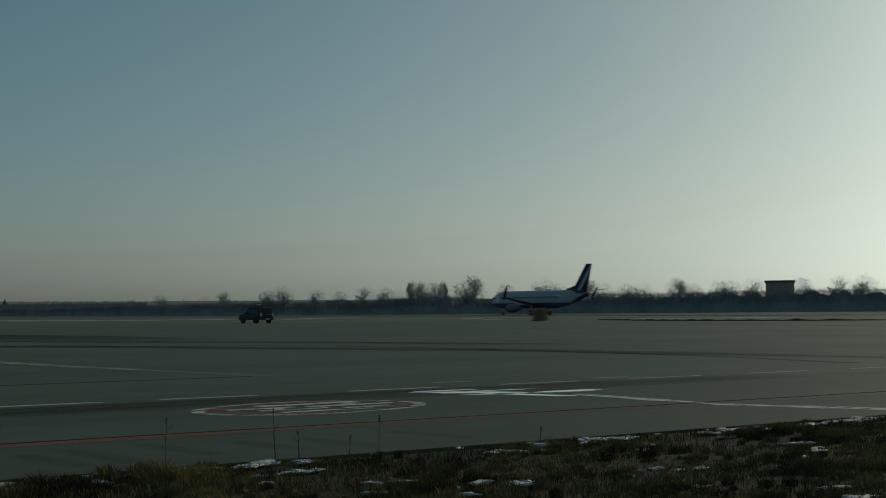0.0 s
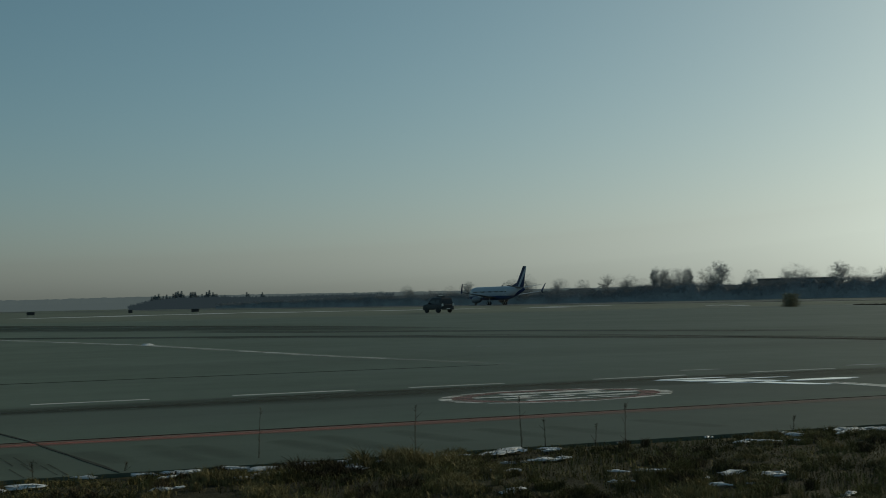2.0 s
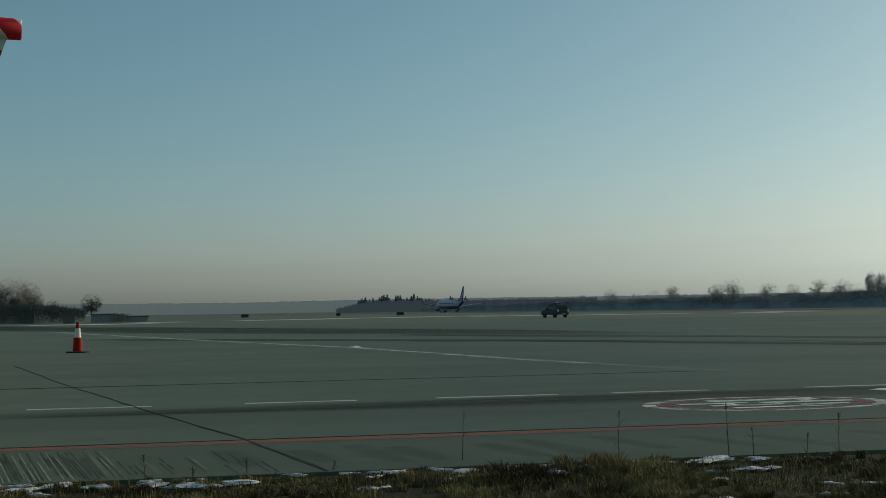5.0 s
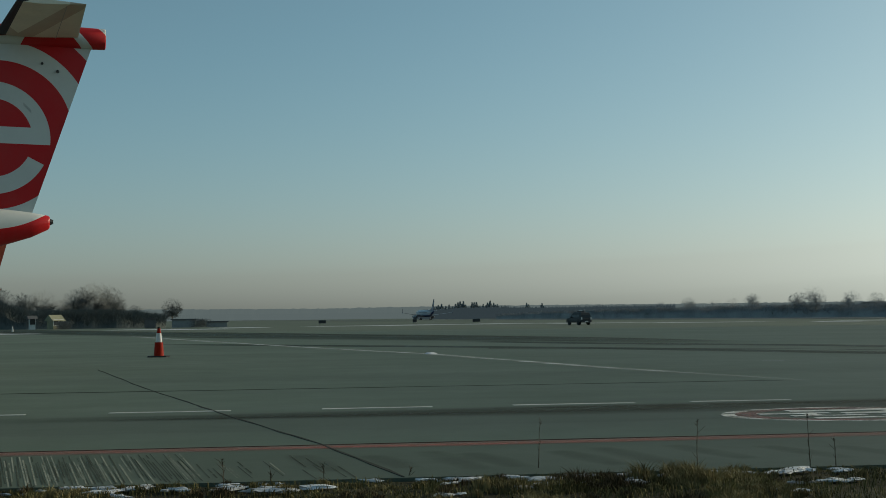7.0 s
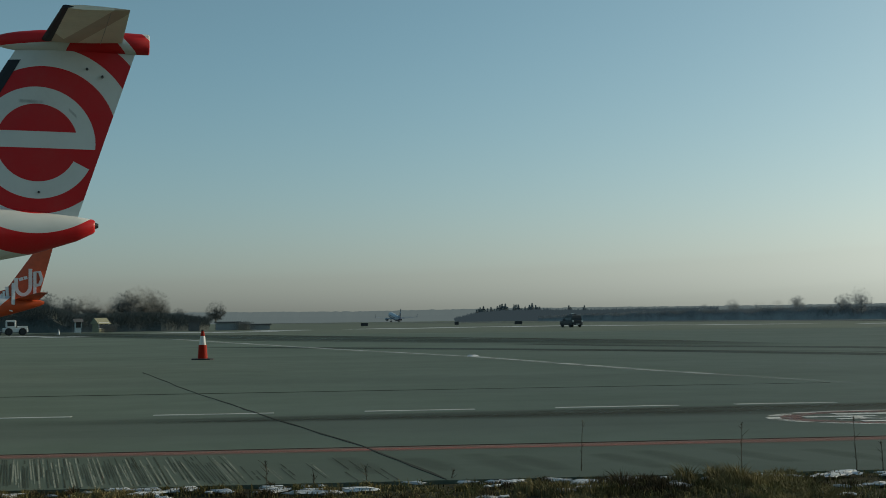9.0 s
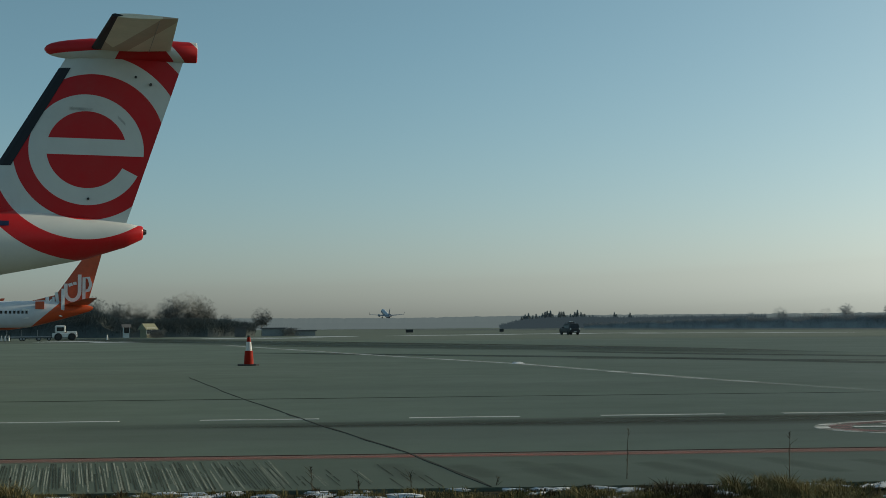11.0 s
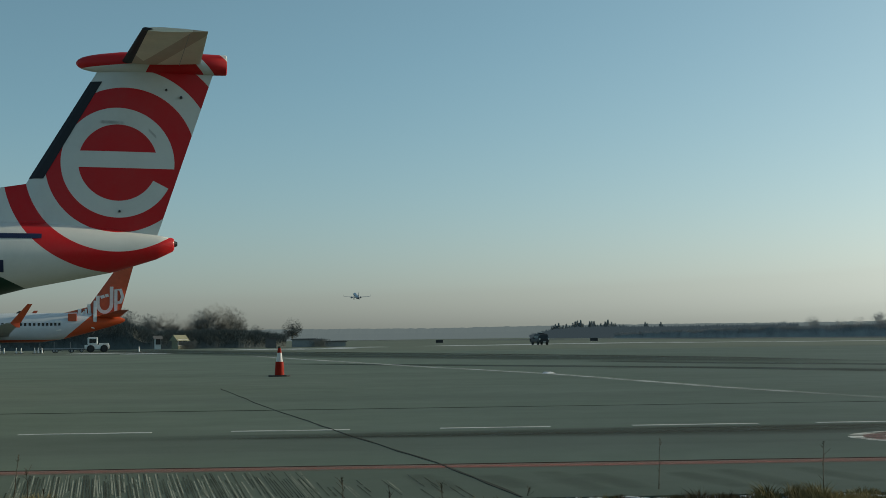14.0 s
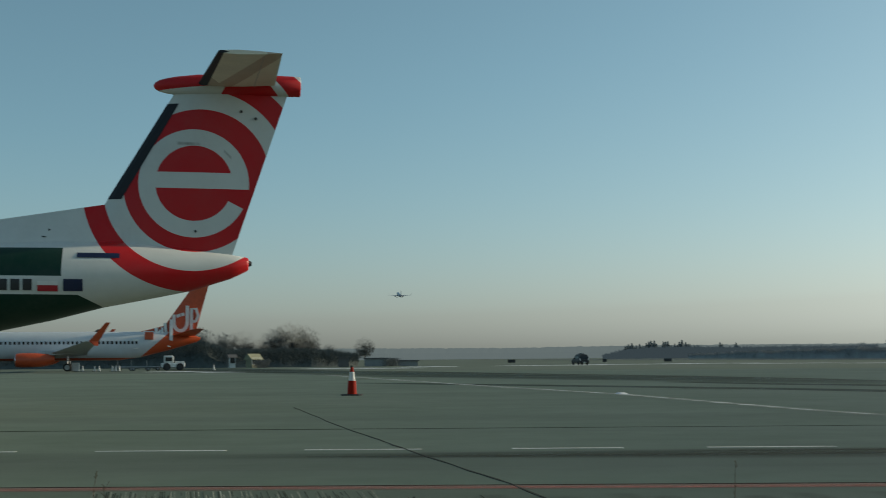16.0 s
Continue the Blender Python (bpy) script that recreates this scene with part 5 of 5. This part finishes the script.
firs = [conifer(41, "dark narrow conifer on the far field's edge"), conifer(42, "dark narrow conifer on the far field's edge")]
_rng = random.Random(5)
for az, el in ((19.65, 0.55), (19.5, 0.6), (19.3, 0.5), (19.15, 0.56), (19.0, 0.48), (18.75, 0.66), (18.65, 0.7), (18.5, 0.71), (18.4, 0.55), (18.1, 0.66), (18.0, 0.66), (17.9, 0.66), (17.75, 0.5), (17.6, 0.56), (17.4, 0.64), (17.28, 0.72), (17.12, 0.62), (16.95, 0.55), (16.6, 0.5), (15.62, 0.6), (15.55, 0.48), (14.92, 0.58), (14.85, 0.45), (19.8, 0.45), (18.9, 0.45), (17.5, 0.5), (16.75, 0.48)):
    d = 1030 + _rng.uniform(-15, 15)
    place_tree(firs[_rng.randrange(2)], az, d, up_to(el + 0.03, d), _rng.uniform(0, 360), used)
    place_tree(firs[_rng.randrange(2)], az + _rng.uniform(-0.12, 0.12), d + 12, up_to(el * _rng.uniform(0.8, 0.97), d), _rng.uniform(0, 360), used)

# a lone dry bush on the field
def dry_bush(p, wide, tall, seed, label, leaf="bush"):
    bush = thing("dry_bush", label, "bush", pose(p.x, p.y, -0.05))
    v, f = [], []
    rng = random.Random(seed)
    for _ in range(4200):
        dd = (rand_dir(rng) * Vector((1.2, 1.2, 0.8)) + Vector((0, 0, 0.5))).normalized()
        sliver(v, f, Vector((rng.gauss(0, wide), rng.gauss(0, wide), rng.uniform(0, tall))), dd, rng.uniform(0.2, 0.5), 0.012)
    mesh_part("twigs", v, f, M[leaf], bush)


dry_bush(_b, 0.42, 1.4, 9, "low brown dry bush standing in the field")
dry_bush(bearing(30.35, 243), 0.8, 1.5, 10, "dark bare bush between two low sheds", "twig_dark")
dry_bush(bearing(36.25, 232), 0.7, 1.3, 11, "bare bush growing against the small house", "twig_dark")


# ---- buildings at the field's edge ----
def house(name, label, az, d, w, dep, wall_h, roof_h, wall, roofm, turn=0.0, windows=3, flat=False, group=""):
    p = bearing(az, d)
    t = thing(name, label, "building", pose(p.x, p.y, -0.05, 0, 0, az + turn), group)
    part("wall", box(bmesh.new(), -w / 2, w / 2, -dep / 2, dep / 2, 0, wall_h), M[wall], t)
    b = bmesh.new()
    if flat:
        box(b, -w / 2 - 0.3, w / 2 + 0.3, -dep / 2 - 0.3, dep / 2 + 0.3, wall_h + 0.003, wall_h + roof_h)
    else:
        o = 0.35
        vs = [b.verts.new(q) for q in ((-w / 2 - o, -dep / 2 - o, wall_h), (w / 2 + o, -dep / 2 - o, wall_h), (w / 2 + o, dep / 2 + o, wall_h), (-w / 2 - o, dep / 2 + o, wall_h), (-w / 2 - o, 0, wall_h + roof_h), (w / 2 + o, 0, wall_h + roof_h))]
        for f in ((0, 1, 5, 4), (2, 3, 4, 5), (0, 4, 3), (1, 2, 5), (3, 2, 1, 0)):
            b.faces.new([vs[i] for i in f])
        bmesh.ops.recalc_face_normals(b, faces=b.faces)
    part("roof", b, M[roofm], t)
    for k in range(windows):
        x = -w / 2 + w * (k + 0.5) / windows
        fr = part("window", box(bmesh.new(), x - 0.55, x + 0.55, -dep / 2 - 0.05, -dep / 2 + 0.02, wall_h * 0.42, wall_h * 0.42 + 1.2), M["white"], t)
        part("pane", box(bmesh.new(), x - 0.46, x + 0.46, -dep / 2 - 0.07, -dep / 2 - 0.052, wall_h * 0.42 + 0.09, wall_h * 0.42 + 1.11), M["glass"], fr)
    return t


house("house", "large brown block standing among the trees", -19.35, 402, 8.5, 8, 8.9, 0.7, "brick", "roof", 0, 0, True)
house("house", "long low dark building behind the scrub", -9.0, 416, 24, 9, 6.0, 0.6, "brick", "roof", 3, 0, True)
house("house", "low dark-roofed building at the field's edge", 0.45, 446, 8, 7, 4.3, 0.6, "brick", "roof", 0, 0, True)
house("small_house", "small pale yellow house among the scrub", 36.6, 236, 2.0, 2.0, 1.5, 1.1, "yellow", "yellow", 35, 2)
house("shed", "small white hut half hidden in the scrub", 37.55, 238, 1.0, 1.0, 1.9, 0.6, "white", "roof", 10, 1)
house("shed", "low grey shed with a dark flat roof", 31.1, 246, 4.3, 3, 1.45, 0.22, "pale_wall", "roof", 0, 0, True)
house("shed", "dark low container shed", 32.55, 232, 1.9, 2.2, 1.75, 0.15, "roof", "roof", 0, 0, True)
house("shed", "long low grey storage roof on the grass", 29.65, 252, 4.0, 3, 0.95, 0.22, "pale_wall", "roof", 0, 0, True)


# ---- apron equipment near the parked jet ----
def on_apron(az, d, turn=0.0):
    p = bearing(az, d)
    return pose(p.x, p.y, 0.0, 0, 0, turn)


tug = thing("tow_tractor", "small white tow tractor parked under the jet's tail", "tow tractor", on_apron(40.15, 182, 180 + 42))
part("body", box(bmesh.new(), -1.65, 1.65, -0.95, 0.95, 0.42, 1.05, 0.12), M["white"], tug)
cab = part("cab", box(bmesh.new(), -0.1, 1.25, -0.85, 0.85, 1.053, 2.1, 0.16), M["white"], tug)
for y in (-0.86, 0.86):
    part("cab_window", box(bmesh.new(), 0.12, 1.05, y - 0.01, y + 0.01, 1.3, 1.85), M["glass"], cab)
part("hood", box(bmesh.new(), -1.6, -0.3, -0.8, 0.8, 1.053, 1.28, 0.08), M["white"], tug)
for x in (-0.95, 0.85):
    for y in (-0.9, 0.9):
        wheel(tug, x, y, 0.52, 0.34, M["black"])
for k, (az, le) in enumerate(((41.55, 2.6), (42.2, 2.2), (41.0, 1.8))):
    cart = thing("baggage_cart", "low dark baggage cart on the apron", "cart", on_apron(az, 184, 180 + 42), "carts under the jet")
    part("deck", box(bmesh.new(), -le / 2, le / 2, -0.7, 0.7, 0.45, 0.62, 0.03), M["metal"], cart)
    part("end_rail", box(bmesh.new(), le / 2 - 0.06, le / 2, -0.7, 0.7, 0.62, 1.5, 0.02), M["metal"], cart)
    for x in (-le * 0.36, le * 0.36):
        for y in (-0.62, 0.62):
            wheel(cart, x, y, 0.26, 0.14)
    part("drawbar", cyl(bmesh.new(), (-le / 2, 0, 0.45), (-le / 2 - 0.9, 0, 0.2), 0.03, n=6), M["black"], cart)
for az in (44.0, 43.5, 43.3, 42.75, 42.6, 42.45, 38.35):
    traffic_cone(on_apron(az, 178, az * 9), "small pale marker cone near the parked jet", "marker cones round the jet", 0.8, "sleeve")
chock = thing("wheel_cover", "pale equipment box standing by the jet's wheels", "equipment", on_apron(44.3, 186, 40))
part("box", box(bmesh.new(), -0.5, 0.5, -0.4, 0.4, 0, 1.2, 0.06), M["white"], chock)
part("lid", box(bmesh.new(), -0.54, 0.54, -0.44, 0.44, 1.203, 1.27, 0.02), M["metal"], chock)


# ---- verge: grass, weeds, snow ----
def blade(verts, faces, x, y, h, lean, bend, wd, turn, base=-0.06):
    sx, sy = math.cos(turn) * wd, math.sin(turn) * wd
    lx, ly = math.cos(bend) * lean, math.sin(bend) * lean
    i = len(verts)
    verts += [(x - sx, y - sy, base), (x + sx, y + sy, base), (x + sx * 0.8 + lx * 0.35, y + sy * 0.8 + ly * 0.35, h * 0.6), (x - sx * 0.8 + lx * 0.35, y - sy * 0.8 + ly * 0.35, h * 0.6), (x + lx, y + ly, h)]
    faces += [(i, i + 1, i + 2, i + 3), (i + 3, i + 2, i + 4)]


def verge_edge(u):
    """How far the grass reaches towards the apron."""
    return VERGE - 0.12 - 0.22 * max(0.0, noise.noise((u * 0.9, 4.0, 0))) + 0.06 * noise.noise((u * 4.1, 9.0, 0))


def verge_grass():
    rng = np.random.default_rng(3)
    # a thin low mat between the tussocks
    verts, faces = [], []
    count = 0
    while count < 90000:
        u = rng.uniform(-11.5, 14.5)
        w = rng.uniform(-3, 4.6) if count >= 76000 else rng.uniform(4.6, verge_edge(u))
        dens = 0.45 + 0.9 * noise.noise((u * 0.9, w * 1.1, 3.0)) + 0.9 * noise.noise((u * 2.6, w * 2.6, 8.0))
        if rng.random() > dens:
            continue
        h = 0.008 + 0.04 * rng.random()
        p = E1 * u + E2 * w
        blade(verts, faces, p.x, p.y, h, rng.uniform(0.6, 2.6) * h, rng.uniform(0, 6.28), rng.uniform(0.002, 0.005), rng.uniform(0, 6.28))
        count += 1
    me = bpy.data.meshes.new("verge_grass")
    me.from_pydata(verts, [], faces)
    me.materials.append(M["grass"])
    tagged(new("verge_grass", me), "thin matted brown grass on the verge", "grass", kind="stuff")
    # bushy tussocks, each combed its own way, in three shades
    kinds = {"grass": ([], []), "grass_pale": ([], []), "grass_dark": ([], [])}
    made = 0
    while made < 2600:
        u = rng.uniform(-11.0, 14.0)
        w = rng.uniform(5.2, verge_edge(u) - 0.02)
        big = noise.noise((u * 0.75, w * 0.75, 21.0)) + 0.7 * math.exp(-((u - 2.5) / 0.65) ** 2 - ((w - 10.1) / 0.35) ** 2) + 0.6 * math.exp(-((u + 3.2) / 0.45) ** 2 - ((w - 10.35) / 0.25) ** 2)
        if rng.random() > 0.42 + 1.0 * big:
            continue
        made += 1
        r = rng.uniform(0.035, 0.12) * (1.15 if big > 0.15 else 0.8)
        tall = rng.uniform(0.03, 0.085) * (1.0 + 1.4 * max(0.0, big))
        if big > 0.45:
            tall, r = rng.uniform(0.11, 0.18), r * 1.15
        elif w > VERGE - 0.5:
            tall *= 0.8
        way = rng.uniform(0, 6.28)
        patch = noise.noise((u * 1.0, w * 1.5, 40.0)) + rng.normal(0, 0.13)
        tone = "grass_pale" if patch > 0.08 or big > 0.5 else "grass_dark" if patch < -0.2 else "grass"
        vs, fs = kinds[tone]
        for _ in range(int(50 + 700 * r)):
            a, q = rng.uniform(0, 6.28), rng.random() ** 0.6
            du, dw = r * q * math.cos(a), r * q * math.sin(a)
            if w + dw > VERGE - 0.04:
                continue
            p = E1 * (u + du) + E2 * (w + dw)
            h = tall * (1 - 0.55 * q * q) * rng.uniform(0.55, 1.1)
            bend = a + radians(LANE) if rng.random() < 0.5 else way + rng.normal(0, 0.7)
            blade(vs, fs, p.x, p.y, h, h * rng.uniform(0.3, 1.1), bend, rng.uniform(0.0016, 0.0038), rng.uniform(0, 6.28))
    for tone, lab in (("grass", "rough yellow-brown grass tussocks on the verge"), ("grass_pale", "bleached straw-pale grass tussocks on the verge"), ("grass_dark", "dark withered grass tussocks on the verge")):
        me = bpy.data.meshes.new("grass_tussocks")
        me.from_pydata(kinds[tone][0], [], kinds[tone][1])
        me.materials.append(M[tone])
        tagged(new("grass_tussocks", me), lab, "grass", kind="stuff")


verge_grass()


def tall_weed(x, y, h, lean, seed, label="tall thin dry weed stalk standing in the verge"):
    rng = random.Random(seed)
    t = thing("dry_weed", label, "weed", pose(x, y, -0.03, 0, 0, seed * 40), "tall weeds on the verge")
    v, f = [], []
    p, d = Vector((0, 0, 0)), Vector((lean, 0, 1)).normalized()
    n, sides = 8, 5
    shoots = []
    for k in range(n + 1):
        r = 0.005 - 0.0004 * k
        v += [p + Vector((r * math.cos(2 * math.pi * i / sides), r * math.sin(2 * math.pi * i / sides), 0)) for i in range(sides)]
        if k:
            f += [((k - 1) * sides + i, (k - 1) * sides + (i + 1) % sides, k * sides + (i + 1) % sides, k * sides + i) for i in range(sides)]
        if 0 < k < n and rng.random() < 0.75:
            shoots.append((p, (d * 0.9 + rand_dir(rng) * 0.7).normalized() * rng.uniform(0.03, 0.1)))
        if k < n:
            p = p + (d + rand_dir(rng) * 0.07).normalized() * (h / n)
    mesh_part("stalk", v, f, M["weed"], t)
    for q, o in shoots:
        v, f = [], []
        tube(v, f, q, q + o, 0.0025, 0.0012, 4)
        mesh_part("side_shoot", v, f, M["weed"], t)
    v, f = [], []
    for _ in range(26):
        sliver(v, f, p - d * rng.uniform(0, 0.05), (rand_dir(rng) + d).normalized(), rng.uniform(0.012, 0.03), 0.003)
    mesh_part("seed_head", v, f, M["weed"], t)


for k, (x, y, h, lean) in enumerate(((-2.96, 10.9, 0.47, 0.08), (-1.61, 11.23, 0.45, 0.0), (-0.67, 11.55, 0.5, -0.02), (0.28, 11.95, 0.38, 0.0), (-0.45, 11.55, 0.3, 0.05), (0.0, 11.75, 0.22, -0.1), (-4.52, 9.75, 0.16, 0.3), (-4.9, 9.5, 0.1, 0.2), (1.9, 12.5, 0.2, 0.1), (-7.62, 8.0, 0.46, 0.1), (-7.42, 7.98, 0.36, -0.06), (-7.3, 8.0, 0.2, 0.1), (-5.2, 9.25, 0.22, 0.1), (-3.9, 10.1, 0.1, -0.3))):
    tall_weed(x, y, h, lean, k + 1)


_ball = bmesh.new()
bmesh.ops.create_icosphere(_ball, subdivisions=2, radius=1.0)
BALL = [v.co.copy() for v in _ball.verts]
BALL_FACES = [tuple(v.index for v in f.verts) for f in _ball.faces]
_ball.free()


def snow_clump(verts, faces, u, w, r, seed):
    """A few flat crusted lobes of snow lying together."""
    rng = random.Random(seed)
    turn = Matrix.Translation((u, w, 0.002)) @ Matrix.Rotation(radians(rng.uniform(-30, 30)), 4, "Z")
    for k in range(rng.choice((2, 3, 4, 6))):
        q = r * rng.uniform(0.15, 0.8)
        cx, cy = rng.gauss(0, r * 1.2), rng.gauss(0, r * 0.5)
        sx, sy, sz = q * rng.uniform(1.0, 2.4), q * rng.uniform(0.4, 0.9), 0.008 + q * rng.uniform(0.04, 0.14)
        n = len(verts)
        for c in BALL:
            f = 1 + 0.7 * noise.noise(c * 1.7 + Vector((seed, k, 0))) + 0.5 * noise.noise(c * 4 + Vector((k, seed, 0)))
            verts.append(turn @ Vector((cx + c.x * sx * f, cy + c.y * sy * f, c.z * sz * f)))
        faces.extend(tuple(n + i for i in f) for f in BALL_FACES)


_rng = random.Random(17)
_v, _f = [], []
for k in range(260):
    near = k < 100
    snow_clump(_v, _f, _rng.uniform(-11, 14), VERGE - _rng.uniform(0.1, 0.4) if near else _rng.uniform(4.8, VERGE - 0.3), _rng.uniform(0.03, 0.09) * (1.5 if near and k % 3 == 0 else 1), k + 100)
for k, (u, w, r) in enumerate(((-0.45, 10.2, 0.13), (-0.1, 10.14, 0.14), (4.3, 10.4, 0.15), (4.65, 10.42, 0.11), (-2.6, 10.25, 0.12), (2.1, 10.0, 0.1), (6.6, 10.1, 0.12))):
    snow_clump(_v, _f, u, w, r, k + 900)
_ob = smooth(mesh_part("verge_snow", _v, _f, M["snow"]), 50)
_ob.matrix_basis = FLAT
tagged(_ob, "crusted broken remnants of snow lying in the verge grass", "snow", kind="stuff")

# scrape marks on the pale strip
_rng = random.Random(23)
dark_v, dark_f, pale_v, pale_f = [], [], [], []
u = -4.0
while u < 0.6:
    u += _rng.uniform(0.018, 0.03)
    dense = -3.7 < u < -0.9
    if _rng.random() < (0.06 if dense else 0.72):
        continue
    vs, fs = (dark_v, dark_f) if _rng.random() < 0.55 else (pale_v, pale_f)
    w0 = 10.72 + _rng.random() ** 3 * 1.0
    w1 = min(13.05, w0 + _rng.uniform(1.3, 2.4) * (1 if dense else 0.5))
    sl = -0.245 + 0.03 * (u + 3) + _rng.uniform(-0.008, 0.008)
    wd = _rng.uniform(0.008, 0.017)
    steps = 7
    for k in range(steps):
        if _rng.random() < 0.02:
            continue
        wa, wb = w0 + (w1 - w0) * k / steps, w0 + (w1 - w0) * (k + 1) / steps
        i = len(vs)
        vs += [Vector((u - sl * 1.2 + sl * (w - 10.7) + o, w, 0.004)) for w, o in ((wa, 0), (wa, wd), (wb, wd), (wb, 0))]
        fs.append((i, i + 1, i + 2, i + 3))
for vs, fs, mt, lab in ((dark_v, dark_f, "scrape", "dark slanting scrape marks on pale concrete"), (pale_v, pale_f, "scrape_pale", "pale scoured streaks between the scrape marks")):
    scr = tagged(mesh_part("scrape_marks", vs, fs, M[mt]), lab, "scrape marks", kind="stuff")
    scr.matrix_basis = FLAT


# ---- motion ----
def motions():
    """The departing jet's run and climb, and the car's drive beside the runway."""
    run = bearing(RUN, 1)
    start = bearing(-4.68, 311)
    rows = []
    JET = ((0.0, -28.3, 0.00, 0.0), (0.5, 0.4, 0.00, 0.0), (1.0, 29.8, 0.00, 0.0), (1.5, 59.8, 0.00, 0.0),
           (2.0, 90.5, 0.00, 0.0), (2.5, 122.0, 0.00, 0.0), (3.0, 154.2, 0.00, 0.0), (3.5, 187.2, 0.00, 0.0),
           (4.0, 221.0, 0.00, 0.0), (4.5, 255.7, 0.00, 0.0), (5.0, 291.2, 0.00, 0.0), (6.0, 365.1, 0.00, 0.0),
           (7.0, 442.9, 0.00, 0.0), (7.5, 483.3, 0.00, 0.0), (8.0, 524.8, 0.00, 2.7), (8.5, 567.5, 0.00, 6.0),
           (9.0, 611.2, 0.36, 8.0), (10.0, 702.2, 3.09, 11.0), (10.7, 768.8, 7.49, 12.4), (11.5, 848.0, 13.07, 12.9),
           (12.0, 899.3, 17.90, 12.8), (12.5, 951.8, 23.13, 12.7), (13.0, 1005.8, 29.67, 12.6), (13.5, 1061.1, 36.71, 12.5),
           (14.0, 1118.0, 44.28, 12.4), (14.5, 1176.3, 51.98, 12.3), (15.0, 1236.1, 60.47, 12.2), (15.5, 1297.4, 69.53, 12.1),
           (16.0, 1360.3, 79.19, 12.0))
    for t, s, z, nose in JET:
        p = start + run * (s - 2.0)
        rows.append((t, pose(p.x, p.y, z, 0, -nose, 90 + RUN)))
    walk(departing, rows)
    rows = []
    CAR = ((0.0, 4.16, 148.2, 38.2), (1.0, 5.58, 153.8, 39.1), (2.0, 6.97, 159.6, 39.9), (3.0, 8.32, 165.5, 40.7),
           (4.0, 9.62, 171.6, 41.4), (5.0, 10.88, 177.9, 42.0), (6.0, 12.10, 184.4, 42.6), (7.0, 13.27, 191.0, 43.1),
           (8.0, 14.42, 197.4, 43.2), (9.0, 15.53, 202.8, 42.6), (10.0, 16.61, 207.2, 41.9), (11.0, 17.65, 210.4, 41.2),
           (12.0, 18.65, 213.4, 40.6), (13.0, 19.56, 217.0, 40.4), (14.0, 20.37, 221.2, 40.6), (15.0, 21.12, 226.4, 41.2),
           (16.0, 21.83, 232.6, 42.0))
    for t, az, d, head in CAR:
        p = bearing(az, d)
        rows.append((t, pose(p.x, p.y, -0.03, 0, 0, 90 + head)))
    walk(car, rows)


motions()
